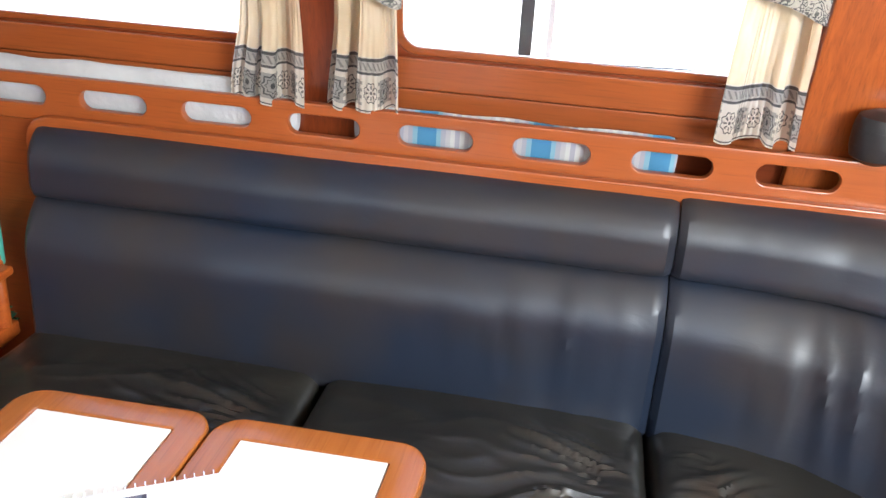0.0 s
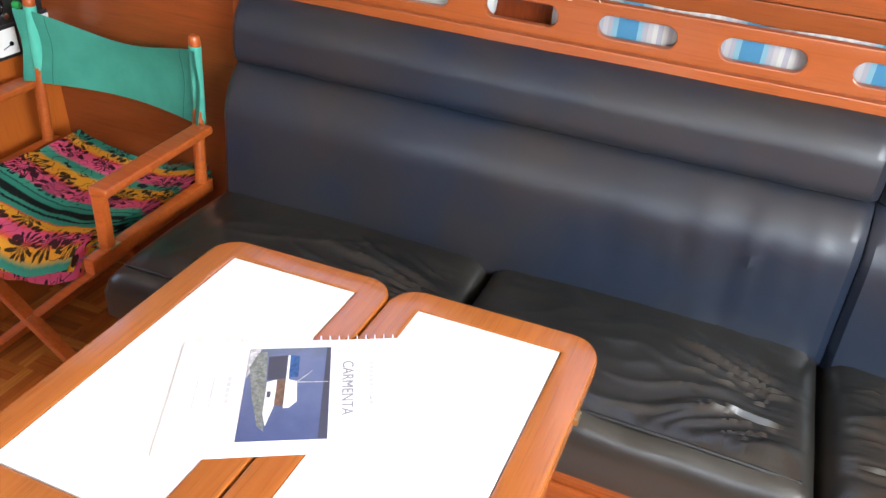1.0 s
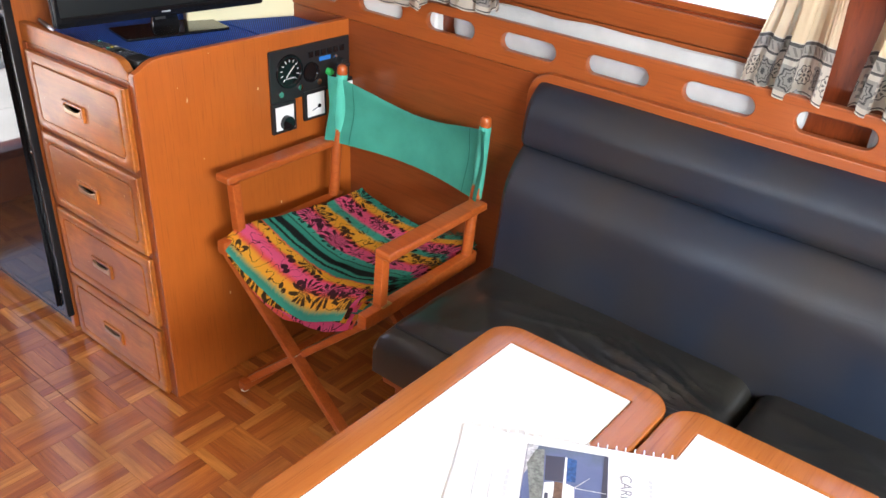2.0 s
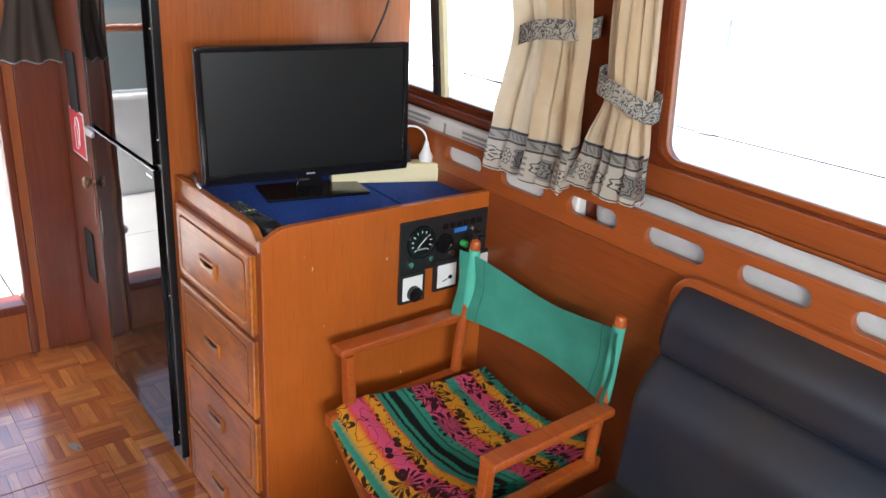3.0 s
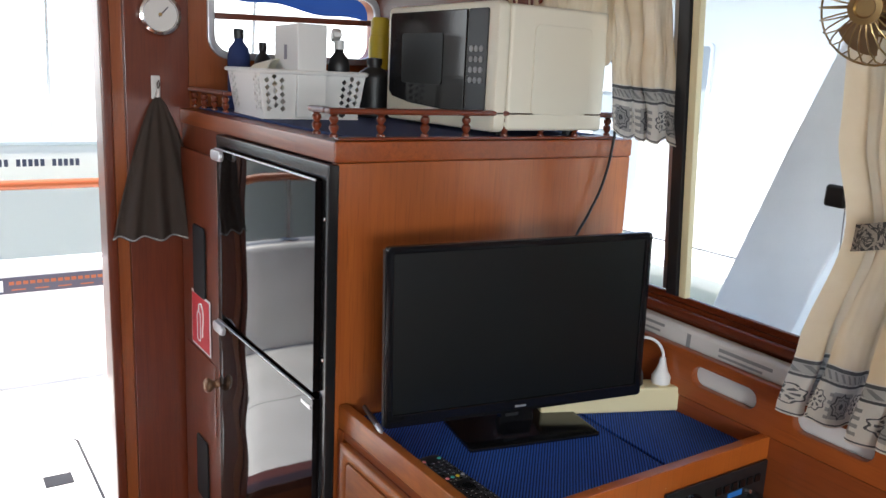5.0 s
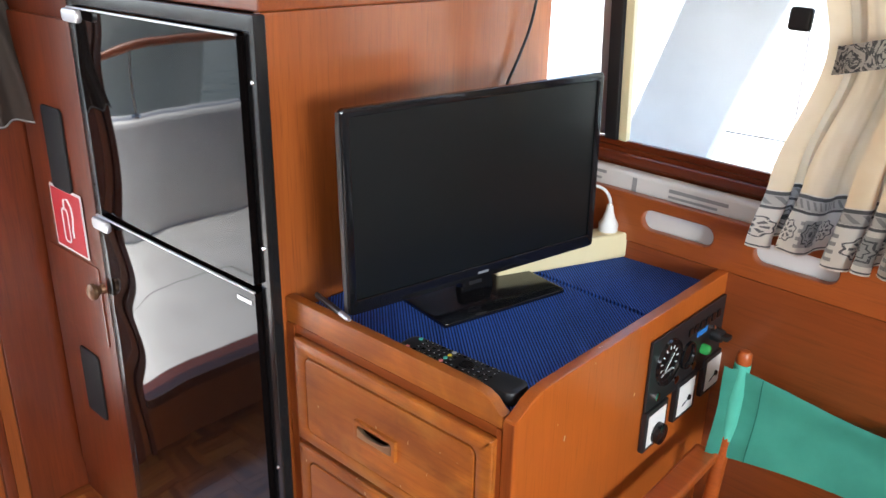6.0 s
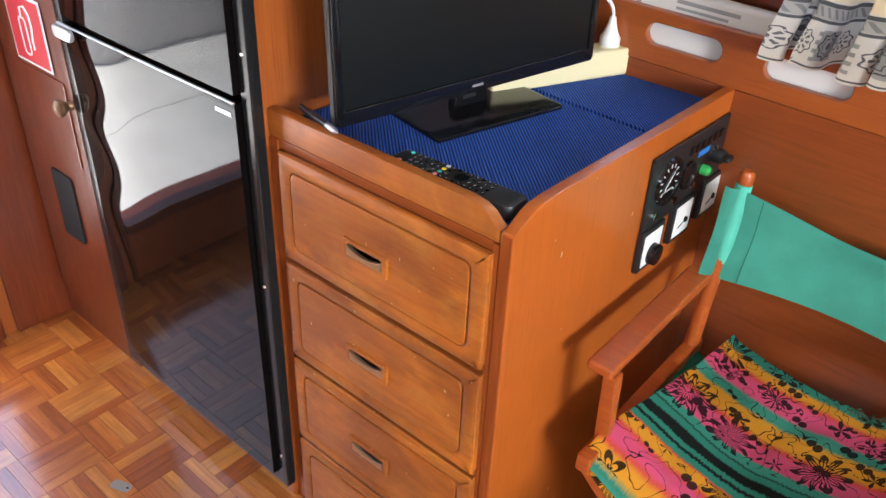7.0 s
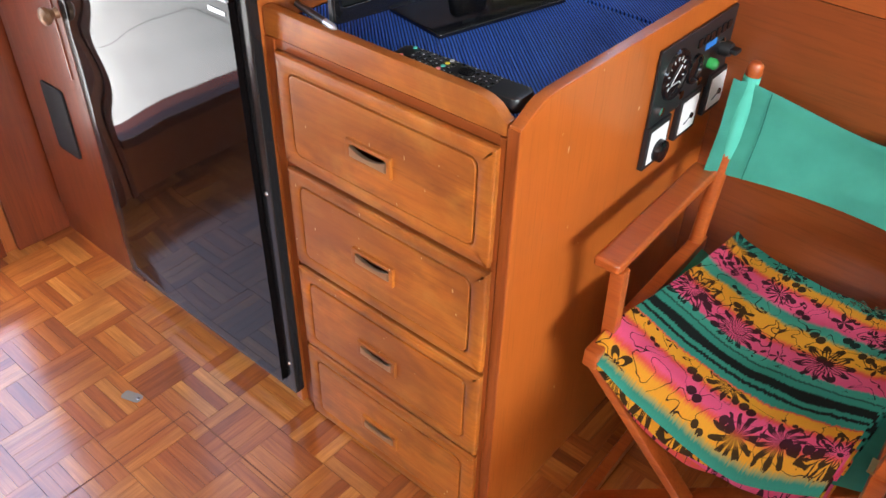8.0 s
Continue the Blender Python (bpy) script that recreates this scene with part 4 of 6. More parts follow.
for k in range(23):
    x = -0.145 + 0.29 * k / 22
    part("ring", tube([(x, 0.112 + 0.003 * math.cos(a), 0.0032 + 0.003 * math.sin(a)) for a in (i * 2 * math.pi / 9 for i in range(9))], 0.0008, 5, closed=True), WHITE, bro)


# ---- folding director's chair, its blanket ----
# the chair stands a little racked, its seat sloping to one side
RACK = Matrix.Identity(4)
RACK[2][0], RACK[0][1] = -0.055, 0.075
CHAIR = pose(-1.508, 1.156, 0.002, 0, 2.0, 6)
chair = thing("folding_chair", CHAIR, "folding wooden chair with a sea-green canvas back", "chair")
CL, CR, CF, CB = -0.216, 0.216, -0.178, 0.185
for sx, nm in ((CL, 0), (CR, 1)):
    s = -1 if sx < 0 else 1
    part("seat_rail", beam((sx, CF - 0.03, 0.425), (sx, CB + 0.02, 0.425), 0.026, 0.036, 0.005), CHAIRWOOD, chair)
    part("floor_runner", beam((sx * 0.86, CF - 0.02, 0.014), (sx * 0.86, CB + 0.03, 0.014), 0.024, 0.028, 0.004), CHAIRWOOD, chair)
    part("arm_post", beam((sx, CF + 0.03, 0.437), (sx * 1.03, CF + 0.025, 0.578), 0.024, 0.024, 0.004, up=(0, 1, 0)), CHAIRWOOD, chair)
    post = part("back_post", tube([(sx, CB - 0.01, 0.42), (sx, CB, 0.57), (sx, CB + 0.012, 0.64), (sx, CB + 0.018, 0.772)], [0.0135, 0.0135, 0.0125, 0.0115], 12), CHAIRWOOD, chair)
    part("knob", lathe([(0, 0), (0.0125, 0), (0.0135, 0.006), (0.0125, 0.02), (0.008, 0.025), (0, 0.026)], 14, m=pose(sx, CB + 0.0185, 0.771)), CHAIRWOOD, post)
    part("armrest", box(sx * 1.1 - 0.022, sx * 1.1 + 0.022, CF + 0.004, CB - 0.004, 0.578, 0.598, 0.006, 3), CHAIRWOOD, chair)
    for sy in (CF + 0.005, CB - 0.02):
        off = 0.012 * s
        part("cross_leg", beam((sx, sy + off, 0.41), (-sx * 0.86, sy + off, 0.02), 0.018, 0.032, 0.004, up=(0, 1, 0)), CHAIRWOOD, chair)
    part("foot_cap", lathe([(0, 0), (0.01, 0), (0.01, 0.006), (0, 0.006)], 10, m=pose(sx * 0.86, CF - 0.01, -0.004)), WHITE, chair, "white plastic foot")
for sy in (CF + 0.005, CB - 0.02):
    part("pivot_bolt", lathe([(0, -0.024), (0.006, -0.024), (0.006, 0.024), (0, 0.024)], 10, m=pose(0, sy, 0.205, 90)), STEEL, chair, "steel pivot bolt")
part("hinge_plate", box(CR - 0.02, CR + 0.018, CF + 0.02, CF + 0.05, 0.4435, 0.447), BRASS, chair, "worn brass hinge")


def back_canvas(a, b):
    x = CL - 0.02 + (CR - CL + 0.04) * a
    sag = math.sin(math.pi * a)
    z = 0.592 + (0.771 - 0.592) * b - 0.045 * sag * b * b + 0.003 * math.sin(9 * a) * b
    y = CB + 0.006 + 0.045 * sag - 0.006 * math.cos(2 * math.pi * b) + 0.012 * (b - 0.5)
    if a < 0.045 or a > 0.955:
        y -= 0.012
    return x, y - 0.006, z


part("back_canvas", sheet(back_canvas, 44, 14, None, 0.003), GREEN_CANVAS, chair, "sea-green canvas back rest")
for sx in (CL, CR):
    part("canvas_sleeve", tube([(sx, CB + 0.008, 0.592), (sx, CB + 0.012, 0.64), (sx, CB + 0.018, 0.772)], 0.0138, 14), GREEN_CANVAS, chair, "sea-green canvas sleeve round the post")
for a in (0.125, 0.875):
    part("stitched_hem", sheet(lambda s, t: (CL - 0.02 + (CR - CL + 0.04) * (a + 0.003 * s), back_canvas(a, t)[1] - 0.0035, back_canvas(a, t)[2]), 1, 12, None, 0.001), GREEN_DARK, chair)
part("seat_sling", sheet(lambda a, b: (CL + (CR - CL) * a, CF + (CB - CF) * b, 0.428 - 0.055 * math.sin(math.pi * a)), 20, 10, None, 0.004), GREEN_CANVAS, chair)

blanket = thing("folded_blanket", CHAIR, "folded pink, orange and green blanket with black flowers, on a chair", "blanket")


def blanket_layer(k):
    """One fold of the blanket: it follows the sling's sag, droops a little in front and climbs at the back."""
    def fn(a, b):
        x = -0.226 + 0.066 * b + (0.385 - 0.02 * b) * a + 0.004 * k
        y = -0.205 + 0.43 * b - 0.012 * math.sin(math.pi * a) * (1 - b) + (0.006 * k + 0.004 * math.sin(3 * k + 6 * a)) * (1 - b)
        z = 0.438 - 0.05 * math.sin(math.pi * min(1.0, max(0.0, (x + 0.213) / 0.426))) + 0.0085 * (3 - k)
        front = max(0.0, -0.15 - y)
        z -= 0.25 * front + (7.0 + 2.0 * k) * front * front * (1 + 0.4 * a)
        z -= 0.007 * k * max(0.0, 1 - b / 0.14)
        rear = max(0.0, y - 0.15)
        z += 0.12 * rear + 0.014 * max(0.0, b - 0.55) * math.sin(17 * x + 1.0)
        z += 0.016 * (1 - a) ** 2 * max(0.0, b - 0.5) * 2 - 0.006 * a * b + 0.01 * max(0.0, b - 0.8) * 5 * noise.noise((x * 14, 0.0, 6.0))
        z += 0.006 * noise.noise((x * 9, y * 9, k)) + 0.005 * noise.noise((x * 24, y * 24, k + 3.0))
        return x, y, z

    return sheet(fn, 48, 44, lambda a, b: (0.42 * a + 0.21 * k, 0.012 + 0.03 * k * max(0.0, 1 - 2 * b) + 0.46 * b), 0.0078)


for k in range(4):
    part("fold", blanket_layer(k), SERAPE, blanket)


def fringe():
    one = bmesh.new()
    rnd = random.Random(5)
    for i in range(130):
        a = i / 129
        x = -0.155 + 0.35 * a
        z = 0.44 - 0.05 * math.sin(math.pi * min(1.0, (x + 0.213) / 0.426)) + 0.036
        p = Vector((x, 0.222 + rnd.uniform(-0.012, 0.004), z + rnd.uniform(-0.006, 0.0)))
        pts = [p]
        for s in range(3):
            p = p + Vector((rnd.uniform(-0.005, 0.005), rnd.uniform(-0.003, 0.005), rnd.uniform(-0.004, 0.002)))
            pts.append(p)
        tube(pts, 0.0013, 4, one)
    return one


part("fringe", fringe(), FRINGE, blanket, "tangled dark green fringe")
for root in (chair, blanket):
    for piece in root.children_recursive:
        piece.data.transform(RACK)


# ---- chest of drawers with the instrument panel ----
chest = thing("drawer_chest", pose(-1.80, 0.820, 0), "varnished teak chest of four drawers with a raised fiddle edge", "chest of drawers")
CW, CD, CT = 0.496, 0.648, 0.898
part("side_panel", prism([(0.0, 0.0), (CD, 0.0), (CD, CT), (0.075, CT), (0.05, CT - 0.003), (0.034, CT - 0.009), (0.02, CT - 0.018), (0.008, CT - 0.024), (0.0, CT - 0.026)], 0.02, "x", -0.02, (), 0.003), ORANGE[2], chest)
part("side_panel", box(-CW, -CW + 0.018, 0.004, CD, 0.0, 0.843), TEAK[2], chest)
part("back_panel", box(-CW + 0.02, -0.022, CD - 0.012, CD, 0.0, 0.843), TEAK[2], chest)
part("worktop", box(-CW, -0.0215, 0.0205, CD, 0.844, 0.858), TEAK[0], chest)
part("front_fiddle", prism([(-CW, 0.852), (-0.022, 0.852), (-0.022, CT - 0.026), (-0.03, CT - 0.022), (-0.043, CT - 0.01), (-0.058, CT - 0.003), (-0.08, CT), (-CW, CT)], 0.02, "y", 0.0, (), 0.003), DRAWER, chest)
part("stile", box(-0.0205, -0.001, -0.001, 0.018, 0.0, CT - 0.03, 0.002), TEAK[2], chest)
part("stile", box(-CW, -CW + 0.022, -0.001, 0.018, 0.0, 0.85, 0.002), TEAK[2], chest)
part("corner_post", box(-0.032, -0.0215, 0.0, 0.018, 0.0, 0.85, 0.002), TEAK[2], chest)
for z0, z1 in ((0.836, 0.8515), (0.615, 0.648), (0.40, 0.432), (0.192, 0.222), (0.0, 0.012)):
    part("cross_rail", box(-CW + 0.0225, -0.0325, 0.0015, 0.02, z0, z1), TEAK[0], chest)


def drawer(z0, z1):
    d = part("drawer", drawer_front(z0, z1), DRAWER, chest)
    h = z1 - z0
    zc = z1 - 0.106
    x0, x1 = -0.303, -0.208
    part("handle_rim", prism(rounded(x0, x1, zc - 0.0205, zc + 0.0185, 0.003, 3), 0.008, "y", -0.0225, [rounded(x0 + 0.009, x1 - 0.009, zc - 0.011, zc + 0.011, 0.004, 3)[::-1]], 0.0015), DRAWER, d, "square wooden rim round the pull")
    # no real hollow: a thin dark plate carries its shade
    part("handle_recess", box(x0 + 0.0085, x1 - 0.0085, -0.0165, -0.0155, zc - 0.0115, zc + 0.0115), RECESS_SHADE, d, "flat dark plate painted as the shade of the finger recess")
    lip = [(x0 + 0.009, zc + 0.008)] + [(x0 + 0.009 + (x1 - x0 - 0.018) * i / 10, zc + 0.0105 - 0.0125 * math.sin(math.pi * i / 10) ** 0.6) for i in range(1, 10)] + [(x1 - 0.009, zc + 0.008), (x1 - 0.009, zc - 0.011), (x0 + 0.009, zc - 0.011)]
    part("pull", prism(lip, 0.0075, "y", -0.0235, (), 0.002), PULL, d, "worn bronze finger pull")
    return d


def drawer_front(z0, z1):
    x0, x1 = -CW + 0.036, -0.025
    bm = box(x0 + 0.004, x1 - 0.004, -0.0105, 0.0008, z0 + 0.004, z1 - 0.004)
    inner = rounded(x0 + 0.03, x1 - 0.03, z0 + 0.026, z1 - 0.026, 0.014, 5)
    bm = prism(rounded(x0, x1, z0, z1, 0.003, 2), 0.012, "y", -0.0165, [inner[::-1]], 0.007, bm)
    # raised field inside a fine groove
    bm = prism(rounded(x0 + 0.0314, x1 - 0.0314, z0 + 0.0274, z1 - 0.0274, 0.0128, 5), 0.006, "y", -0.0165, (), 0.002, bm)
    return bm


for z0, z1 in ((0.640, 0.839), (0.4235, 0.629), (0.213, 0.4125), (0.006, 0.2045)):
    drawer(z0, z1)

# matting on the top, three loose pieces
for nm, outline in (("front", [(-CW + 0.004, 0.022), (-0.026, 0.022), (-0.026, 0.423), (-0.28, 0.4415), (-CW + 0.004, 0.457)]), ("rear", [(-0.28, 0.4505), (-0.026, 0.432), (-0.026, 0.64), (-0.20, 0.64), (-CW + 0.004, 0.64), (-CW + 0.004, 0.4645)])):
    bm = prism(outline, 0.007, "z", 0.8594, (), 0.0015)
    solo("non_slip_mat", bm, BLUEMAT, chest.matrix_world.copy(), "ribbed royal-blue non-slip mat on the chest top", "mat", "mats on the chest")

# instrument panel
inst = thing("engine_panel", pose(-1.80, 1.181, 0.723), "black engine instrument panel with dial, switches and key", "instrument panel")
part("plate", box(0.0008, 0.007, 0.0, 0.275, 0.0, 0.134, 0.002), BLACK, inst)
FACE = Matrix(((0, 0, 1, 0.007), (1, 0, 0, 0), (0, 1, 0, 0), (0, 0, 0, 1)))


def on_face(y, z, d=0.0):
    return FACE @ Matrix.Translation((y, z, d))


dial = part("dial", lathe([(0, 0.001), (0.034, 0.001), (0.036, 0.004), (0.042, 0.005), (0.044, 0.0)], 32, m=on_face(0.063, 0.075)), GLOSS, inst, "round black dial with white needle")
for k in range(11):
    a = radians(225 - 27 * k)
    part("tick", beam((0.063 + 0.024 * math.cos(a), 0.075 + 0.024 * math.sin(a), 0.0018), (0.063 + 0.031 * math.cos(a), 0.075 + 0.031 * math.sin(a), 0.0018), 0.0018, 0.0008, 0.0002), WHITE, dial).data.transform(FACE)
for ob in (part("needle", beam((0.05, 0.062, 0.0025), (0.078, 0.088, 0.0025), 0.002, 0.001, 0.0003), WHITE, dial), part("dial_mark", box(0.05, 0.078, 0.056, 0.0595, 0.0012, 0.0018), GREYBTN, dial)):
    ob.data.transform(FACE)
for k in range(6):
    part("switch", box(0.0072, 0.0105, 0.128 + 0.022 * k, 0.143 + 0.022 * k, 0.098, 0.113, 0.0015), GLOSS, inst)
part("label", box(0.0072, 0.0082, 0.165, 0.205, 0.083, 0.094), BLUELABEL, inst, "blue label strip")
part("pressure_gauge", lathe([(0, 0.001), (0.02, 0.001), (0.022, 0.005), (0.026, 0.005), (0.027, 0)], 24, m=on_face(0.135, 0.06)), GLOSS, inst)
part("green_lamp", lathe([(0.01, 0), (0.01, 0.012), (0.006, 0.017), (0, 0.018)], 16, m=on_face(0.196, 0.05)), GREENLIGHT, inst, "green indicator lens")
key = part("key_switch", lathe([(0.014, 0), (0.014, 0.012), (0.012, 0.02), (0.0, 0.022)], 18, m=on_face(0.236, 0.066)), BLACK, inst)
part("key", box(0.026, 0.041, 0.225, 0.247, 0.061, 0.071, 0.0035), BLACK, inst)
part("toggle", tube([(0.007, 0.215, 0.085), (0.018, 0.216, 0.09)], 0.004, 8), CHROME, inst)
for y, z in ((0.03, 0.022), (0.095, 0.028), (0.16, 0.03)):
    part("push_button", lathe([(0.008, 0), (0.008, 0.005), (0, 0.006)], 14, m=on_face(y, z)), CHROME, inst)
for y0, z0, nm, dark in ((1.18, 0.643, 0, True), (1.287, 0.655, 1, False), (1.394, 0.662, 2, False)):
    g = thing("panel_gauge", pose(-1.80, y0, z0), "small square white gauge in a black frame" if not dark else "small square switch plate with a black knob", "gauge", "square gauges on the chest side")
    part("frame", box(0.0008, 0.011, 0, 0.078, 0, 0.08, 0.002), BLACK, g)
    part("face", box(0.0113, 0.0122, 0.009, 0.069, 0.009, 0.071), WHITE, g, "white dial face")
    if dark:
        part("knob", lathe([(0.02, 0), (0.019, 0.012), (0.0, 0.014)], 20, m=pose(0.0122, 0.042, 0.026, 0, 90)), GLOSS, g, "black knob")
    else:
        part("needle", beam((0.0128, 0.025, 0.025), (0.0128, 0.052, 0.034), 0.0024, 0.001, 0.0003, up=(1, 0, 0)), PRINTDARK, g)
        part("hub", lathe([(0.006, 0), (0.005, 0.003), (0, 0.0035)], 12, m=pose(0.0122, 0.05, 0.034, 0, 90)), GLOSS, g)

# ---- television ----
TVA = 12.3
tv = thing("television", pose(-2.1045, 1.1123, 0.8665, 0, 0, -TVA), "flat black television on a glossy stand", "television")
hw = 0.262
part("back_shell", prism(rounded(-hw + 0.01, hw - 0.01, 0.045, 0.342, 0.02), -0.032, "x", -0.006, (), 0.008), BLACK, tv)
part("bezel", prism(rounded(-hw, hw, 0.03, 0.356, 0.008, 4), 0.013, "x", -0.006, [rounded(-hw + 0.015, hw - 0.015, 0.054, 0.342, 0.002, 2)[::-1]], 0.0025), GLOSS, tv, "glossy black bezel")
part("screen", box(-0.005, 0.0035, -hw + 0.0152, hw - 0.0152, 0.0542, 0.3418), SCREEN, tv, "dark switched-off screen")
part("side_trim", box(-0.006, 0.004, -hw - 0.0018, -hw - 0.0003, 0.034, 0.35), GREYMETAL, tv, "thin dark metal edge strip")
part("neck", prism([(-0.036, 0.006), (0.036, 0.006), (0.03, 0.034), (-0.03, 0.034)], -0.018, "x", -0.012, (), 0.002), GLOSS, tv)
part("foot", prism(rounded(-0.06, 0.0735, -0.13, 0.131, 0.006, 3), 0.007, "z", 0.0, (), 0.002), GLOSS, tv, "glossy black rectangular foot")
part("maker_mark", box(0.0072, 0.0078, -0.011, 0.011, 0.0395, 0.0435), SILVER, tv)
part("sensor", box(0.0072, 0.0085, -0.03, -0.004, 0.024, 0.0302, 0.0005), BLACK, tv)
# the set hangs a little out of level on its neck
for piece in tv.children:
    if not piece.name.startswith(("foot", "neck")):
        piece.data.transform(Matrix.Translation((0, -0.003, 0.006)) @ Matrix.Rotation(radians(1.2), 4, "X"))
    piece.data.transform(Matrix.Diagonal((1.034, 1.034, 1.034, 1.0)))

rem = thing("remote_control", pose(-1.9415, 0.8695, 0.8666, 0, 0, 2.5), "black remote control with coloured buttons", "remote control")
part("body", prism(rounded(-0.111, 0.111, -0.0245, 0.0245, 0.014), 0.023, "z", 0.0, (), 0.006), BLACK, rem)
TEALBTN = material("teal_button", (0.05, 0.42, 0.34), 0.4)
PINKBTN = material("pink_button", (0.7, 0.22, 0.24), 0.4)
for x, y, mat in ((-0.091, -0.016, PINKBTN), (-0.091, 0.015, TEALBTN), (-0.025, -0.0155, PINKBTN), (-0.025, -0.0052, TEALBTN), (-0.025, 0.0052, YELBTN), (-0.025, 0.0155, SILVER)):
    part("button", lathe([(0.0036, 0.0215), (0.0036, 0.024), (0.0026, 0.0248), (0, 0.025)], 10, m=pose(x, y, 0)), mat, rem, "coloured round button")
for i in range(14):
    for j in range(4):
        x, y = -0.078 + 0.0105 * i, -0.0158 + 0.0105 * j
        if abs(x + 0.025) < 0.007 or (7 <= i <= 9 and j in (1, 2)):
            continue
        part("button", box(x - 0.003, x + 0.003, y - 0.003, y + 0.003, 0.0225, 0.0238, 0.0006, 1), GLOSS, rem, flat=True)
        if (3 * i + j) % 4:
            part("button_mark", box(x - 0.0013, x + 0.0013, y - 0.0011, y + 0.0011, 0.0239, 0.0241), GREYBTN, rem, flat=True)
part("rocker", prism(rounded(0.001, 0.023, -0.0095, 0.0095, 0.006, 4), 0.0024, "z", 0.0222, (), 0.0008), GLOSS, rem, "glossy black rocker button")

pen = thing("pen", pose(-2.197, 0.841, 0.9016, 0, 0, -13), "silver and dark ballpoint pen on the chest edge", "pen")
part("barrel", tube([(-0.055, 0, 0.002), (0.03, 0, 0.002)], 0.0055, 10), GREYMETAL, pen)
part("cap", tube([(0.03, 0, 0.002), (0.052, 0, 0.002), (0.06, 0, 0.002)], [0.0056, 0.005, 0.002], 10), SILVER, pen)
part("clip", box(-0.05, -0.015, -0.001, 0.001, 0.008, 0.0095), CHROME, pen)

strip = thing("power_strip", pose(-2.012, 1.462, 0.8666, 0, 0, 67.5), "cream power strip with a white plug", "power strip")
part("body", box(-0.30, 0.0, 0.0, 0.05, 0.0, 0.053, 0.005, 3), CREAMPLASTIC, strip)
for k in range(4):
    part("socket", lathe([(0.021, 0.0), (0.0205, 0.0012), (0.017, 0.0014), (0.016, 0.0002), (0, 0.0002)], 18, m=pose(-0.035 - 0.06 * k, 0.025, 0.0531)), CREAMPLASTIC, strip)
plug = part("plug", lathe([(0.019, 0.0), (0.02, 0.014), (0.013, 0.026), (0.008, 0.042), (0.006, 0.054)], 16, m=pose(-0.035, 0.025, 0.0546)), WHITE, strip, "white plug")
part("cord", tube(curve_through([(-0.035, 0.025, 0.105), (-0.036, 0.026, 0.12), (-0.046, 0.03, 0.138), (-0.066, 0.034, 0.149), (-0.092, 0.038, 0.146), (-0.12, 0.045, 0.118), (-0.14, 0.058, 0.078), (-0.15, 0.07, 0.038)]), 0.0032, 8), WHITE, plug)
part("dark_plug", lathe([(0.018, 0.0), (0.018, 0.02), (0.01, 0.045), (0.005, 0.06)], 14, m=pose(-0.095, 0.025, 0.0546)), BLACK, strip, "black plug")
cable = tube(curve_through([(-2.345, 1.50, 1.60), (-2.31, 1.485, 1.56), (-2.285, 1.475, 1.48), (-2.274, 1.468, 1.40), (-2.276, 1.45, 1.31), (-2.282, 1.42, 1.24), (-2.284, 1.38, 1.17), (-2.284, 1.36, 1.05), (-2.28, 1.37, 0.93), (-2.262, 1.40, 0.885), (-2.24, 1.41, 0.871)]), 0.0032, 8)
solo("power_cable", cable, BLACK, None, "black power cable hanging down from the microwave", "cable")


# ---- tall cabinet with the built-in fridge ----
CX0, CX1, CY0, CZ = -3.262, -2.298, 0.807, 1.362
col = thing("fridge_cabinet", pose(0, 0, 0), "tall varnished mahogany cabinet with a built-in fridge", "cabinet")
part("side_panel", box(CX1 - 0.02, CX1, CY0, 1.55, 0.0, CZ, 0.003), CABSIDE, col)
part("top_frame", box(CX0, CX1 + 0.004, CY0 - 0.006, 1.55, CZ, CZ + 0.04, 0.005), TEAK[0], col)
part("front_panel", box(CX0, -2.905, CY0, CY0 + 0.02, 0.0, CZ, 0.002), RED[2], col)
part("base_rail", box(-2.9, CX1 - 0.021, CY0 + 0.006, CY0 + 0.03, 0.0, 0.035), BLACK, col)
door = part("locker_door", prism(rounded(-3.235, -2.925, 0.10, 1.30, 0.004, 2), 0.014, "y", CY0 - 0.014, [rounded(-3.11, -3.03, 0.335, 0.50, 0.008, 3)[::-1], rounded(-3.11, -3.03, 0.925, 1.10, 0.008, 3)[::-1]], 0.003), RED[2], col)
part("moulding", prism(rounded(-3.2, -2.95, 0.56, 0.76, 0.005, 2), 0.004, "y", CY0 - 0.0178, (), 0.0015), RED[2], door)
for z0, z1 in ((0.335, 0.50), (0.925, 1.10)):
    part("vent", prism(rounded(-3.118, -3.022, z0 - 0.008, z1 + 0.008, 0.01, 3), 0.006, "y", CY0 - 0.02, (), 0.002), MATTBLACK, door, "black ventilation grille")
part("knob", lathe([(0.012, 0), (0.009, 0.008), (0.012, 0.014), (0.019, 0.022), (0.019, 0.03), (0.012, 0.036), (0, 0.037)], 20, m=pose(-2.94, CY0 - 0.014, 0.715, 90)), BRONZE, door, "round bronze knob")
sign = thing("extinguisher_sign", pose(-3.142, CY0 - 0.016, 0.77), "red and white fire extinguisher sign on the locker door", "sign")
part("plate", box(0, 0.158, -0.0022, -0.0004, 0, 0.152), WHITE, sign)
part("field", box(0.006, 0.152, -0.0032, -0.0023, 0.006, 0.146), RED_SIGN, sign)
part("pictogram_bottle", prism(rounded(0.05, 0.083, 0.02, 0.105, 0.012), -0.0008, "y", -0.0033, [rounded(0.055, 0.078, 0.025, 0.1, 0.008)[::-1]]), WHITE, sign)
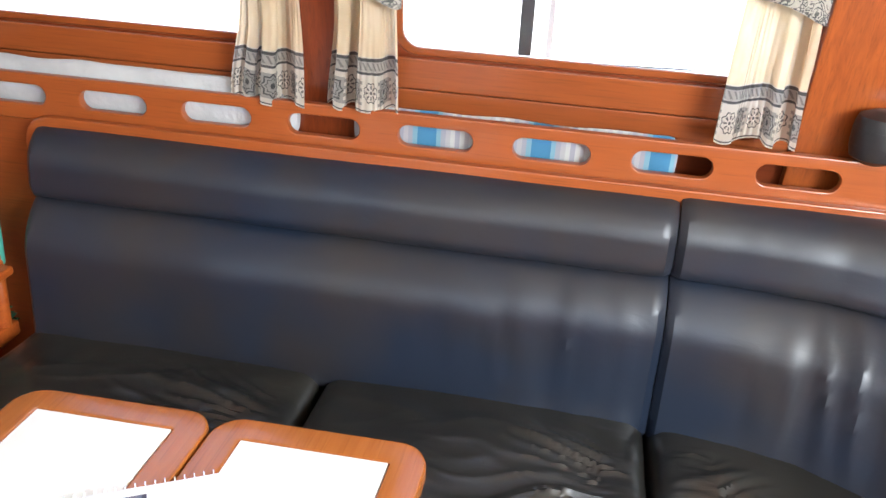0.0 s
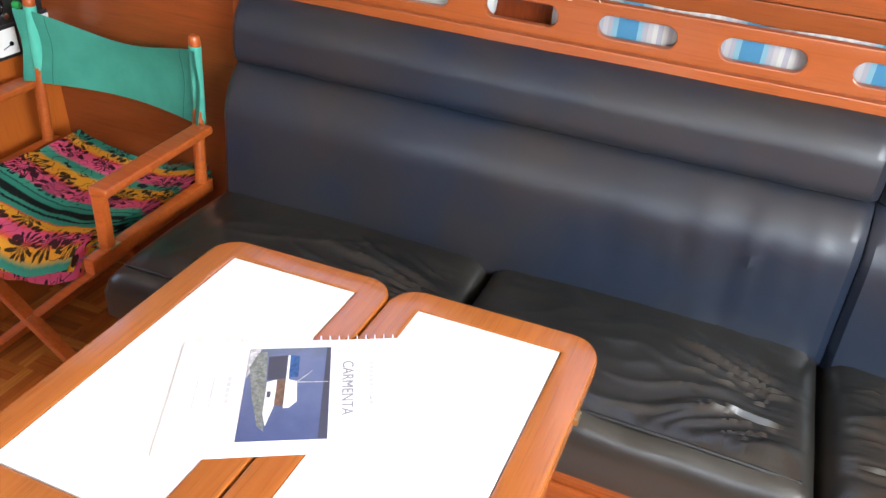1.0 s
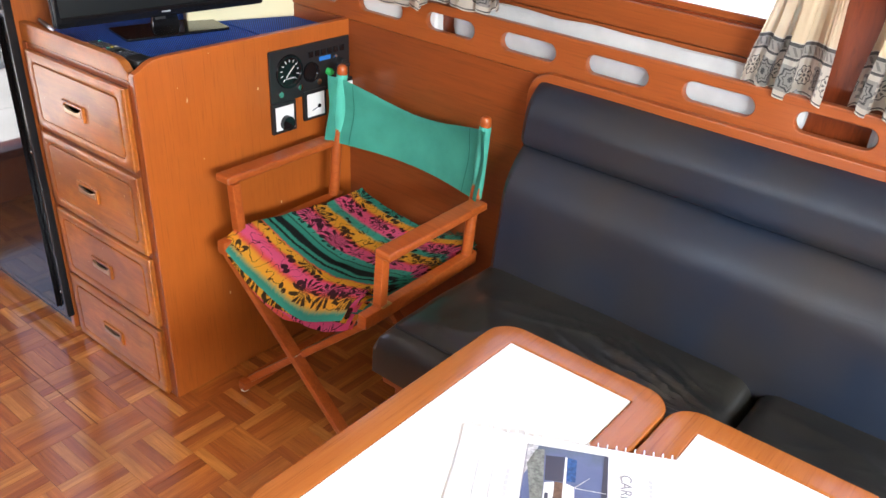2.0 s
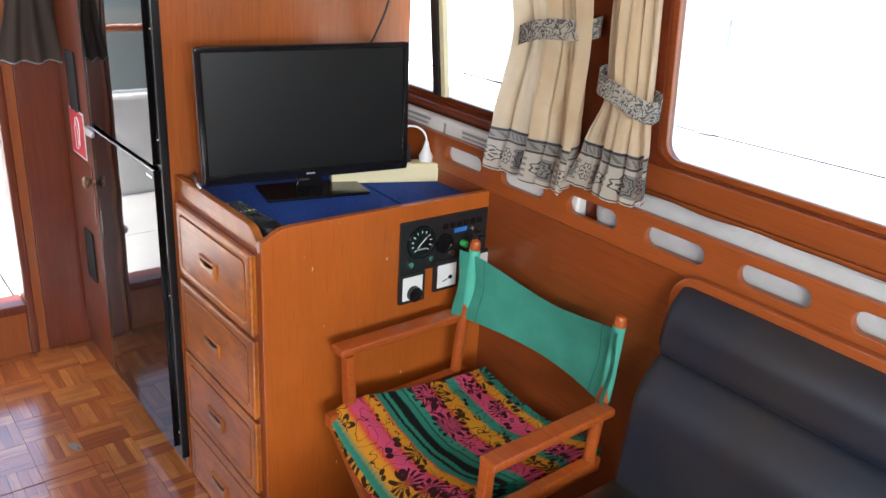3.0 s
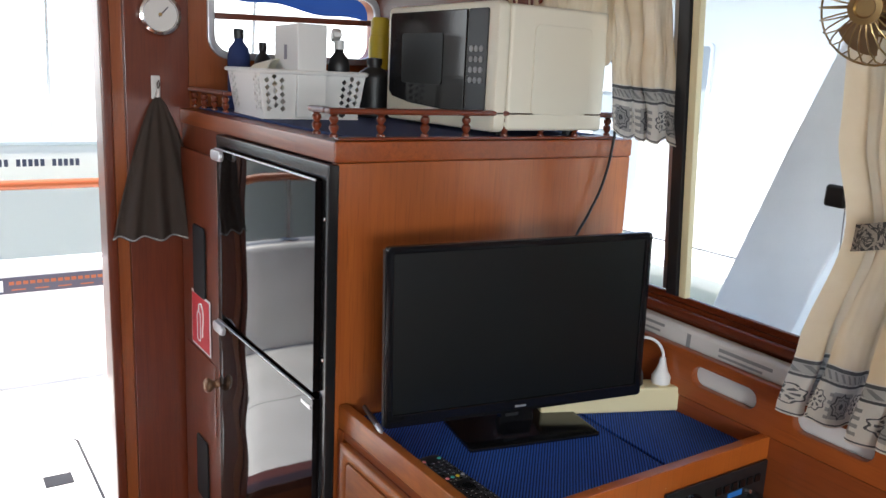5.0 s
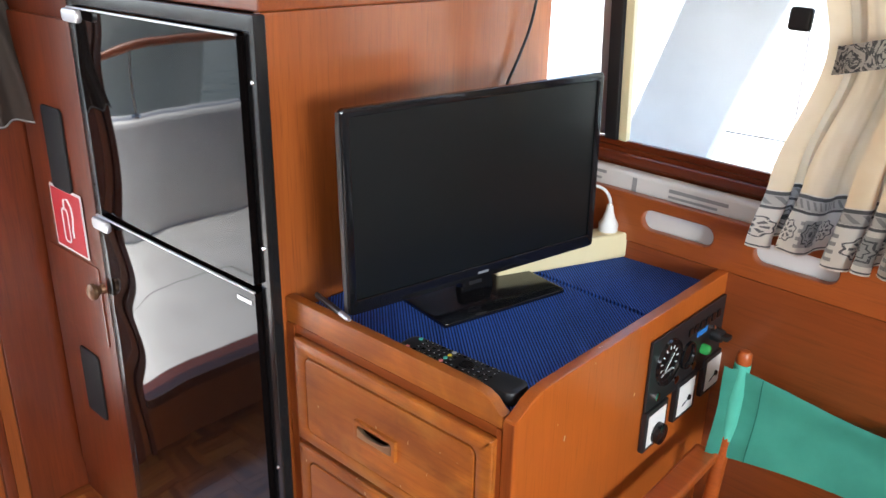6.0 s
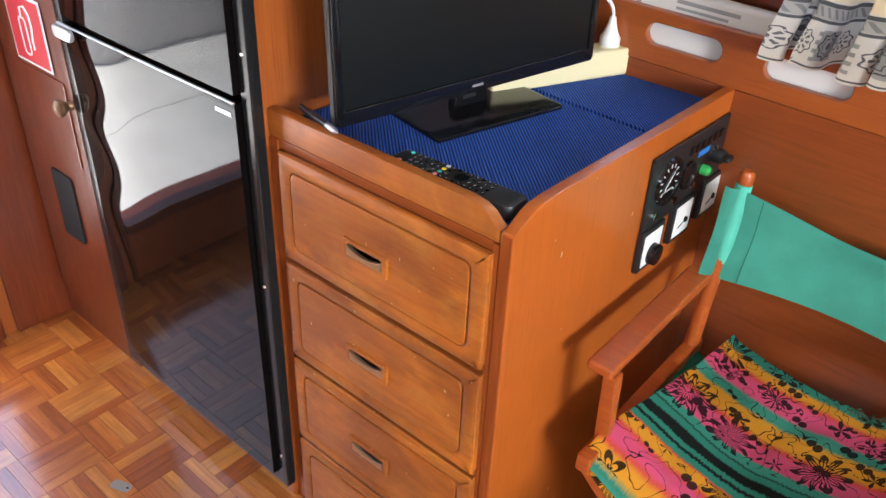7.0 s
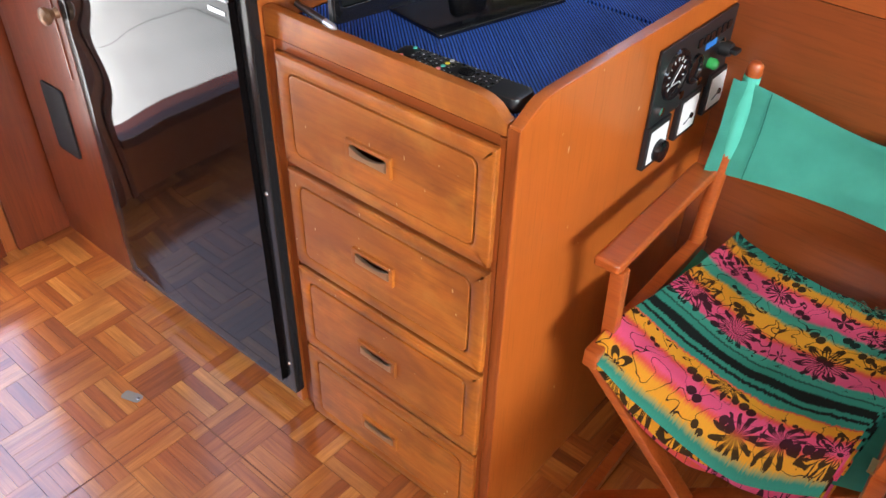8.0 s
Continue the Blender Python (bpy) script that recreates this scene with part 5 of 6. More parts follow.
part("pictogram_hose", tube([(0.068, -0.004, 0.106), (0.07, -0.004, 0.125), (0.09, -0.004, 0.13), (0.105, -0.004, 0.115), (0.108, -0.004, 0.09), (0.1, -0.004, 0.06), (0.1, -0.004, 0.04)], 0.0022, 6), WHITE, sign)

fr = thing("refrigerator", pose(-2.603, CY0, 0.01), "black glossy two-door built-in refrigerator", "refrigerator")
FX = 0.312
surround = prism(rounded(-FX, FX, 0.035, 1.35, 0.004, 2), 0.022, "y", -0.018, [rounded(-FX + 0.028, FX - 0.028, 0.062, 1.323, 0.003, 2)[::-1]], 0.003)
part("frame", surround, FRIDGE_FRAME, fr, "worn black metal surround")


def fridge_door(x0, x1, z0, z1):
    """A thin glossy front that rolls back softly, and a little unevenly, towards its handle side."""
    def fn(a, b):
        z = z0 + (z1 - z0) * b
        far = max(0.0, 1 - a / 0.55) ** 2
        return x0 + (x1 - x0) * a, -0.03 + 0.0112 * far * (1 + 0.17 * math.sin(26 * z + 1.2 * math.sin(9 * z))), z

    one = sheet(fn, 44, 40)
    got = bmesh.ops.extrude_edge_only(one, edges=[e for e in one.edges if e.is_boundary])
    low = [g for g in got["geom"] if isinstance(g, bmesh.types.BMVert)]
    for v in low:
        v.co.y = -0.004
    bmesh.ops.contextual_create(one, geom=low)
    bmesh.ops.recalc_face_normals(one, faces=one.faces[:])
    return one


for z0, z1, nm in ((0.912, 1.318, 0), (0.066, 0.896, 1)):
    d = part("door", fridge_door(-FX + 0.03, FX - 0.03, z0, z1), FRIDGE, fr, "mirror-black fridge door")
    part("edge_strip", box(-FX + 0.03, FX - 0.03, -0.0325, -0.027, z1 + 0.0004, z1 + 0.0045, 0.0015), SILVER, d, "bright metal edge strip")
    part("handle", prism(rounded(-FX + 0.026, -FX + 0.095, z1 - 0.024, z1 + 0.002, 0.011, 5), -0.012, "y", -0.0305, (), 0.004), SILVER, d, "silver plastic corner handle")
part("maker_mark", box(FX - 0.082, FX - 0.04, -0.0312, -0.0303, 0.873, 0.88), SILVER, fr)
for z in (0.12, 0.55, 0.98, 1.25):
    part("screw", lathe([(0.004, 0), (0.003, 0.002), (0, 0.0024)], 10, m=pose(FX - 0.014, -0.018, z, 90)), CHROME, fr)

# fiddle gallery on the cabinet top
gal = thing("gallery_rail", pose(0, 0, CZ + 0.0405), "small turned wooden gallery rail round the cabinet top", "rail")
GX = CX1 - 0.008
part("top_rail", box(GX - 0.013, GX + 0.011, 0.79, 1.50, 0.047, 0.058, 0.004), RED[1], gal)
part("foot_rail", box(GX - 0.011, GX + 0.009, 0.81, 1.50, 0.0, 0.006, 0.002), RED[1], gal)
SP = [(0.008, 0.006), (0.008, 0.01), (0.0045, 0.013), (0.009, 0.02), (0.009, 0.026), (0.005, 0.03), (0.009, 0.036), (0.0085, 0.041), (0.005, 0.044), (0.008, 0.0465)]
for k in range(8):
    part("spindle", lathe(SP, 12, m=pose(GX - 0.001, 0.805 + 0.096 * k, 0)), RED[2], gal)
part("return_rail", box(-2.39, GX - 0.0135, 0.79, 0.814, 0.047, 0.058, 0.004), RED[0], gal)
part("spindle", lathe(SP, 12, m=pose(-2.375, 0.803, 0)), RED[2], gal)
part("front_rail", box(CX0 + 0.005, -2.96, 0.822, 0.846, 0.047, 0.058, 0.004), RED[0], gal)
for k in range(4):
    part("spindle", lathe(SP, 12, m=pose(CX0 + 0.03 + 0.085 * k, 0.834, 0)), RED[2], gal)
solo("top_mat", box(CX0 + 0.03, GX - 0.02, CY0 + 0.04, 1.49, CZ + 0.0405, CZ + 0.046), NAVY, None, "dark blue mat on the cabinet top", "mat")
TOPZ = CZ + 0.0465

mw = thing("microwave", pose(-2.515, 1.163, TOPZ), "aged white microwave oven with a black glass door", "microwave")
part("case", box(-0.215, 0.22, 0.02, 0.285, 0.012, 0.262, 0.008, 3), OFFWHITE, mw)
front = prism(rounded(-0.22, 0.22, 0.008, 0.266, 0.016, 4), 0.03, "y", -0.012, (), 0.007)
part("front_frame", front, OFFWHITE, mw)
part("door_glass", prism([(-0.2, 0.075), (-0.185, 0.062), (-0.1, 0.05), (0.02, 0.044), (0.115, 0.042), (0.115, 0.252), (-0.195, 0.252), (-0.2, 0.242)], 0.006, "y", -0.0165, (), 0.002), GLOSS, mw, "black glass door")
part("door_window", prism(rounded(-0.14, 0.03, 0.095, 0.205, 0.008), 0.002, "y", -0.0188, (), 0.0005), SCREEN, mw)
part("control_panel", prism(rounded(0.119, 0.188, 0.042, 0.252, 0.006), 0.005, "y", -0.0155, (), 0.0015), BLACK, mw)
for i in range(4):
    for j in range(3):
        part("key", lathe([(0.0065, 0), (0.0065, 0.002), (0, 0.0026)], 10, m=pose(0.136 + 0.0175 * j, -0.0156, 0.172 - 0.021 * i, 90)), GREYBTN, mw)
part("side_pressing", prism(rounded(0.08, 0.235, 0.045, 0.225, 0.012), 0.004, "x", 0.2192, (), 0.0014), OFFWHITE, mw)
for x, y in ((-0.18, 0.04), (0.18, 0.04), (-0.18, 0.225), (0.18, 0.225)):
    part("foot", lathe([(0.014, 0), (0.012, 0.013)], 12, m=pose(x, y, 0)), BLACK, mw)

bas = thing("plastic_basket", pose(-2.872, 0.972, TOPZ, 0, 0, -4), "white pierced plastic basket packed with bottles and cartons", "basket")


def basket_side(w0, w1, h, m):
    """One flared side with rows of lozenge holes near its ends."""
    hl = []
    for i in range(5):
        for s in (-1, 1):
            for c in range(3):
                x = s * (w0 * 0.93 - 0.016 * c - 0.006)
                z = 0.022 + 0.016 * i + (0.008 if c % 2 else 0)
                k = 1 + 0.12 * z / h
                hl.append([(x * k - 0.0066, z), (x * k, z + 0.0074), (x * k + 0.0066, z), (x * k, z - 0.0074)])
    bm = prism([(-w0, 0), (w0, 0), (w1, h), (-w1, h)], 0.003, "y", 0, hl)
    bm.transform(m)
    return bm


for ang, dist, w in ((0, 0.115, 0.12), (180, 0.115, 0.12), (90, 0.12, 0.115), (270, 0.12, 0.115)):
    part("side", basket_side(w, w + 0.014, 0.105, Matrix.Rotation(radians(ang), 4, "Z") @ Matrix.Translation((0, -dist, 0.002)) @ Matrix.Rotation(radians(7.5), 4, "X")), WHITE, bas, flat=True)
part("bottom", box(-0.122, 0.122, -0.117, 0.117, 0.0, 0.004), WHITE, bas)
rim = [(x * 0.14, y * 0.135, 0.107) for x, y in rounded(-1, 1, -1, 1, 0.15, 4)]
part("rim", tube(rim, 0.0055, 6, closed=True), WHITE, bas)


def carton(name, m, w, d, h, mat, label, cat, marks=True):
    c = thing(name, m, label, cat)
    part("body", box(-w / 2, w / 2, -d / 2, d / 2, 0, h, 0.003), mat, c)
    if marks:
        part("label_mark", box(-0.01, 0.012, -d / 2 - 0.001, -d / 2 - 0.0002, h * 0.62, h * 0.78), PAPERGREY, c)
    return c


def bottle(name, m, r, h, mat, capmat, label):
    b = thing(name, m, label, "bottle")
    part("body", lathe([(0, 0), (r * 0.9, 0), (r, 0.006), (r, h * 0.66), (r * 0.85, h * 0.76), (r * 0.4, h * 0.84), (r * 0.38, h * 0.9)], 18), mat, b)
    part("cap", lathe([(r * 0.45, h * 0.88), (r * 0.45, h * 0.99), (r * 0.3, h), (0, h)], 14), capmat, b)
    return b


BZ = TOPZ + 0.005
carton("carton", pose(-2.826, 0.965, BZ, 0, 0, -6), 0.185, 0.07, 0.21, WHITE, "white carton standing in the basket", "carton")
bottle("spray_bottle", pose(-2.945, 0.99, BZ), 0.026, 0.19, WHITE, WHITE, "white cleaning bottle in the basket")
dark_bottle = bottle("spray_bottle", pose(-2.77, 1.04, BZ), 0.026, 0.18, BLACK, WHITE, "dark bottle with a white spray head in the basket")
sprayer = prism([(-0.012, 0), (0.03, 0.006), (0.05, 0.01), (0.05, 0.022), (0.02, 0.03), (-0.015, 0.026)], 0.02, "y", -0.01, (), 0.004)
sprayer.transform(pose(0, -0.01, 0.175, 0, 0, -20))
part("spray_head", sprayer, WHITE, dark_bottle, "white spray nozzle")
mug = thing("mug", pose(-2.935, 0.905, BZ + 0.085, 0, 80, 20), "white mug lying on its side in the basket", "mug")
part("body", lathe([(0.0, 0.002), (0.03, 0.002), (0.033, 0.0), (0.035, 0.07), (0.032, 0.07), (0.029, 0.006), (0.0, 0.006)], 20), OFFWHITE, mug)
part("handle", tube([(0.034, 0, 0.015), (0.052, 0, 0.02), (0.056, 0, 0.038), (0.05, 0, 0.054), (0.034, 0, 0.06)], 0.004, 8), OFFWHITE, mug)
bottle("squeeze_bottle", pose(-3.15, 0.93, TOPZ), 0.03, 0.21, NAVY, BLACK, "dark blue bottle beside the basket")
bottle("squeeze_bottle", pose(-3.21, 1.02, TOPZ), 0.025, 0.18, BLACK, BLACK, "black bottle at the back of the cabinet top")
bottle("squeeze_bottle", pose(-2.87, 1.19, TOPZ), 0.045, 0.15, BLACK, BLACK, "black bottle behind the basket")
can = thing("spray_can", pose(-2.98, 1.265, TOPZ), "tall yellow spray can", "can")
part("body", lathe([(0, 0), (0.03, 0), (0.031, 0.004), (0.031, 0.2), (0.026, 0.212), (0.014, 0.218)], 20), YELLOW, can)
part("band", lathe([(0.0314, 0.08), (0.0316, 0.082), (0.0316, 0.12), (0.0314, 0.122)], 20), RED[0], can)
part("cap", lathe([(0.026, 0.205), (0.026, 0.25), (0.02, 0.258), (0, 0.258)], 18), YELLOW, can)

# ---- on the bulkhead ----
for z, lab in ((1.645, "brass-rimmed barometer on the bulkhead"), (1.757, "brass-rimmed ship's clock on the bulkhead")):
    ck = thing("wall_clock" if z > 1.7 else "barometer", pose(-3.262, 0.752, z, 90, 0, 90), lab, "clock" if z > 1.7 else "barometer", "bulkhead instruments")
    part("case", lathe([(0.058, 0), (0.058, 0.008), (0.053, 0.02), (0.046, 0.022), (0.044, 0.016), (0, 0.016)], 36), CHROME, ck, "polished metal case")
    part("dial", lathe([(0.043, 0.0165), (0.043, 0.0172), (0, 0.0172)], 32), WHITE, ck, "pale dial")
    part("hand", beam((-0.004, -0.006, 0.0185), (0.02, 0.02, 0.0185), 0.003, 0.001, 0.0003), PRINTDARK, ck)
    part("centre", lathe([(0.005, 0.017), (0.004, 0.021), (0, 0.0215)], 12), BRASS, ck)
hk = thing("wall_hook", pose(-3.262, 0.738, 1.425), "white plastic hook on the bulkhead", "hook")
part("plate", box(0.0004, 0.006, -0.012, 0.012, 0.0, 0.062, 0.003), WHITE, hk)
part("prong", tube([(0.006, 0, 0.014), (0.02, 0, 0.008), (0.026, 0, 0.016), (0.026, 0, 0.028)], 0.004, 8), WHITE, hk)


def pleats(a, b):
    w = 0.008 + 0.126 * (1 - b) ** 0.75
    ang = -1.25 + 2.5 * a
    r = 0.03 * (1 - b) * (0.5 + 0.5 * math.cos(a * 2 * math.pi * 4.5))
    return 0.014 + (0.05 * (1 - b) + r) * max(0.15, math.cos(ang)), w * math.sin(ang) / math.sin(1.25), 0.375 * b - 0.004 * math.cos(a * 6.28 * 4.5) * (1 - b)


bag = thing("hanging_net", pose(-3.262, 0.74, 1.055), "dark pleated cloth fan hanging from the hook", "hanging cloth")
part("cloth", sheet(pleats, 72, 20, None, 0.002), DARKCLOTH, bag)
part("stitched_edge", tube([Vector(pleats(i / 60, 0.012)) + Vector((0.002, 0, 0)) for i in range(61)], 0.0022, 5), GREYBTN, bag, "pale stitched lower edge")
part("loop", tube([(0.018, 0, 0.39), (0.024, 0.003, 0.41), (0.027, 0, 0.42), (0.024, -0.003, 0.41)], 0.002, 6, closed=True), DARKCLOTH, bag)


# ---- curtains ----
def curtain(keys, folds, n0, depth, label, seed, tie=None, cloth=0.55, skip=0.0):
    """Keys of (height, left, right) from the hem up, in the cabin side's frame; folds run up the cloth."""
    ob = thing("curtain", SIDE, label, "curtain", "cream window curtains")
    z0, z1 = keys[0][0], keys[-1][0]

    def at(z):
        for (a, l0, r0), (b, l1, r1) in zip(keys, keys[1:]):
            if z <= b:
                f = (z - a) / (b - a)
                f = f * f * (3 - 2 * f)
                return l0 + (l1 - l0) * f, r0 + (r1 - r0) * f
        return keys[-1][1:]

    def fn(a, b):
        z = z0 + (z1 - z0) * b
        l, r = at(z)
        wmax = keys[0][2] - keys[0][1]
        pinch = (r - l) / wmax
        ph = folds * (a + 0.06 * math.sin(7 * a + seed) + 0.03 * math.sin(2.2 * b + 5 * a + seed))
        amp = depth * (0.5 + 0.5 * min(1.0, pinch)) * (1 + 0.45 * math.sin(2.3 * a * folds + seed + 2.5 * b)) * (1 - 0.35 * b)
        x = l + (r - l) * a + 0.22 * amp * math.sin(4 * math.pi * ph)
        wave = 0.4 * math.sin(2 * math.pi * ph) + 0.6 * (2 * abs(math.sin(math.pi * ph)) - 1.0)
        y = n0 - 0.09 * max(0.0, z - 1.08) - amp * wave + 0.008 * noise.noise((a * 7 + seed, b * 4, 0.0)) + 0.004 * noise.noise((a * 26 + seed, b * 3.0, 4.0))
        hem = 0.008 * math.sin(2 * math.pi * ph + 0.8) * (1 - b) ** 6
        return x, y, z + hem

    part("cloth", sheet(fn, 150, 46, lambda a, b: (cloth * a + 0.037 * seed, skip + (z1 - z0) * b), 0.0012), CURTAIN, ob)
    if tie:
        t0, t1, tl, tr = tie

        def band(a, b):
            ang = 2 * math.pi * a
            cx, w = (tl + tr) / 2, (tr - tl) / 2 + 0.008
            return cx + w * math.cos(ang), n0 - 0.015 + (depth + 0.012) * math.sin(ang), (t0 + (t1 - t0) * b) + 0.022 * math.cos(ang) * (1 if seed < 2 else -1) + 0.004 * math.sin(3 * ang)
        part("tieback", sheet(band, 40, 4, None, 0.002), TIE, ob, "grey patterned tieback band")
    return ob


curtain([(0.938, -1.493, -1.255), (1.06, -1.475, -1.245), (1.272, -1.428, -1.237), (1.42, -1.463, -1.242), (1.69, -1.487, -1.243)], 5.2, -0.034, 0.04, "cream curtain with grey printed hem, drawn back by a band", 1.0, (1.262, 1.305, -1.436, -1.234), 0.75)
curtain([(0.966, -1.25, -1.045), (1.06, -1.225, -1.052), (1.18, -1.187, -1.064), (1.35, -1.195, -1.067), (1.69, -1.215, -1.055)], 4.2, -0.03, 0.034, "cream curtain with grey printed hem, gathered narrow by a band", 2.5, (1.168, 1.212, -1.194, -1.058), 0.62)
curtain([(0.938, -0.5, -0.342), (1.14, -0.47, -0.347), (1.3, -0.455, -0.36), (1.69, -0.49, -0.35)], 2.6, 0.006, 0.02, "cream curtain with grey printed hem beside the middle post", 4.0, (1.27, 1.32, -0.455, -0.36), 0.48)
curtain([(0.944, -0.298, -0.152), (1.14, -0.281, -0.16), (1.21, -0.275, -0.165), (1.69, -0.29, -0.15)], 2.5, 0.006, 0.02, "cream curtain with grey printed hem at the forward window", 5.5, (1.165, 1.225, -0.279, -0.161), 0.46)
curtain([(0.958, 0.433, 0.58), (1.09, 0.436, 0.575), (1.24, 0.44, 0.565), (1.69, 0.44, 0.6)], 2.4, 0.006, 0.02, "cream curtain with grey printed hem at the forward post", 7.2, (1.2, 1.25, 0.442, 0.572), 0.46)
curtain([(1.352, -2.03, -1.85), (1.5, -2.045, -1.868), (1.70, -2.07, -1.885)], 3.5, 0.02, 0.014, "short cream curtain with grey hem in the after corner", 9.0, None, 0.4)
curtain([(1.50, -2.43, -2.045), (1.6, -2.43, -2.045), (1.70, -2.43, -2.045)], 11.0, 0.034, 0.010, "short gathered cream curtain behind the microwave", 11.0, None, 2.2, 0.4)
structure("trim_curtain_rod", tube([(-2.9, -0.075, 1.70), (1.0, -0.075, 1.70)], 0.006, 8), STEEL, SIDE, "steel curtain rod")

# ---- brass fan on the post ----
fan = thing("cabin_fan", look((-1.652, 1.345, 1.652), (-1.652 - 0.2, 1.345 + 1.0, 1.652 + 0.12)), "small brass cabin fan with a wire cage", "fan")
part("hub", lathe([(0, -0.02), (0.012, -0.02), (0.012, 0.04), (0.018, 0.05), (0.0235, 0.052), (0.0235, 0.057), (0.015, 0.058), (0.013, 0.054), (0, 0.054)], 24), BRASS, fan)
for k in range(3):
    def blade(a, b, k=k):
        ang = radians(120 * k) + (a - 0.5) * 1.15
        r = 0.016 + 0.054 * b
        return r * math.cos(ang), r * math.sin(ang), 0.016 * (a - 0.5) - 0.012
    part("blade", sheet(blade, 8, 6, None, 0.0015), FANBLADE, fan, "dull brass fan blade")
for k in range(26):
    a = radians(360 / 26 * k)
    prof = [(0.02, 0.052), (0.036, 0.054), (0.06, 0.042), (0.077, 0.018), (0.083, -0.008), (0.076, -0.03), (0.045, -0.045)]
    part("cage_wire", tube([(r * math.cos(a), r * math.sin(a), z) for r, z in prof], 0.0013, 5), BRASS, fan)
for r, z in ((0.084, -0.008), (0.045, -0.045)):
    part("cage_ring", tube([(r * math.cos(a), r * math.sin(a), z) for a in (i * math.pi / 18 for i in range(36))], 0.0018, 6, closed=True), BRASS, fan)
part("motor", lathe([(0.03, -0.085), (0.036, -0.075), (0.036, -0.04), (0.026, -0.03)], 20), BRONZE, fan)
arm = tube([(0, 0, -0.08), (0.01, 0.03, -0.11), (0.02, 0.09, -0.12)], 0.007, 8)
part("arm", arm, BRONZE, fan)

# dark catch and pull cord on the sliding pane
wc = thing("window_pull", SIDE @ pose(-1.52, 0.022, 1.305), "dark rounded window pull with a thin cord", "window pull")
part("grip", box(-0.019, 0.019, -0.008, 0.008, -0.019, 0.019, 0.006, 3), BLACK, wc)
part("stem", tube([(0, 0.006, 0), (0, 0.018, 0)], 0.006, 8), BLACK, wc)
part("cord", tube([(0.016, 0.004, -0.015), (0.02, 0.012, -0.14), (0.022, 0.014, -0.26)], 0.0012, 5), GREYBTN, wc)

# catch above the sliding window
lt = thing("window_catch", SIDE @ pose(-1.90, -0.055, 1.668), "small chrome catch on the window header", "catch")
part("bracket", box(-0.03, 0.03, -0.01, 0.004, -0.008, 0.008, 0.002), CHROME, lt)
part("lever", tube([(0, -0.01, 0), (0, -0.02, 0.02), (0.004, -0.02, 0.035)], 0.005, 8), CHROME, lt)


# ---- cockpit outside the doorway ----
structure("cockpit_floor", box(-5.2, -3.34, -1.7, 1.9, -0.12, -0.05), GELCOAT, None, "white gelcoat cockpit sole")
structure("transom", box(-5.32, -5.15, -1.7, 1.9, -0.12, 0.555, 0.04, 4), GELCOAT, None, "white moulded transom")
structure("coaming_south", box(-5.16, -3.34, -1.72, -1.55, -0.12, 0.75, 0.03, 3), GELCOAT, None, "white cockpit side with a locker")
structure("coaming_north", box(-5.16, -3.34, 1.75, 1.9, -0.12, 0.75, 0.03, 3), GELCOAT, None, "white cockpit side")
lk = thing("cockpit_locker", pose(-4.3, -1.55, 0.0), "white cockpit locker door with a dark knob", "locker")
part("door", box(-0.35, 0.35, 0.002, 0.02, 0.02, 0.62, 0.008, 3), GELCOAT, lk)
part("knob", lathe([(0.02, 0), (0.02, 0.02), (0, 0.022)], 16, m=pose(-0.28, 0.02, 0.34, -90)), BLACK, lk)
hatch = thing("deck_hatch", pose(0, 0, -0.05), "white cockpit floor hatch with a dark joint", "hatch")
part("lid", prism(rounded(-4.44, -3.5, -0.5, 0.665, 0.03), 0.004, "z", 0.001, (), 0.001), GELCOAT, hatch)
part("joint", prism(rounded(-4.452, -3.49, -0.512, 0.677, 0.036), 0.0015, "z", 0.0004, [rounded(-4.44, -3.5, -0.5, 0.665, 0.03)[::-1]]), GREYMETAL, hatch, "dark rubber joint")
lift = part("lift_ring", box(-4.14, -4.05, 0.5, 0.60, 0.005, 0.009, 0.002), GREYMETAL, hatch, "square metal lift plate")
solo("deck_drain", lathe([(0, 0.0), (0.075, 0.0), (0.08, 0.003), (0.06, 0.008), (0, 0.008)], 28), GREYMETAL, pose(-4.56, 0.28, -0.05), "round dark deck plate", "drain")
sticker = thing("warning_sticker", pose(-5.149, 0.39, 0.42), "dark printed strip sticker on the transom", "sticker")
part("strip", box(-0.002, 0.003, 0, 0.75, 0, 0.078), PRINTDARK, sticker)
part("emblem", box(0.0032, 0.004, 0.02, 0.105, 0.012, 0.066), WHITE, sticker, "white emblem")
bars("print_row", [(0.13 + 0.03 * k, 0.152 + 0.03 * k, 0.05, 0.016) for k in range(20)] + [(0.14 + 0.1 * k, 0.2 + 0.1 * k, 0.018, 0.006) for k in range(6)], TEAKRAIL, sticker, Matrix(((0, 0, 1, 0.0032), (1, 0, 0, 0), (0, 1, 0, 0), (0, 0, 0, 1))))
ra = thing("stern_rail", pose(-5.23, 0, 0.556), "steel stanchions with a varnished wooden handrail on the transom", "railing")
part("handrail", tube([(0, -1.6, 0.365), (0, 1.8, 0.365)], 0.024, 12), TEAKRAIL, ra, "red-brown wooden handrail")
for y in (-1.2, -0.4, 0.41, 1.3):
    part("stanchion", lathe([(0.05, 0), (0.05, 0.006), (0.014, 0.012), (0.014, 0.35)], 14, m=pose(0, y, 0)), STEEL, ra)
cl = thing("mooring_cleat", pose(-5.21, 0.17, 0.555), "small dark mooring cleat", "cleat")
part("post", lathe([(0.035, 0), (0.03, 0.01), (0.022, 0.02), (0.022, 0.06), (0.04, 0.075), (0.04, 0.09), (0, 0.092)], 16), BLACK, cl)
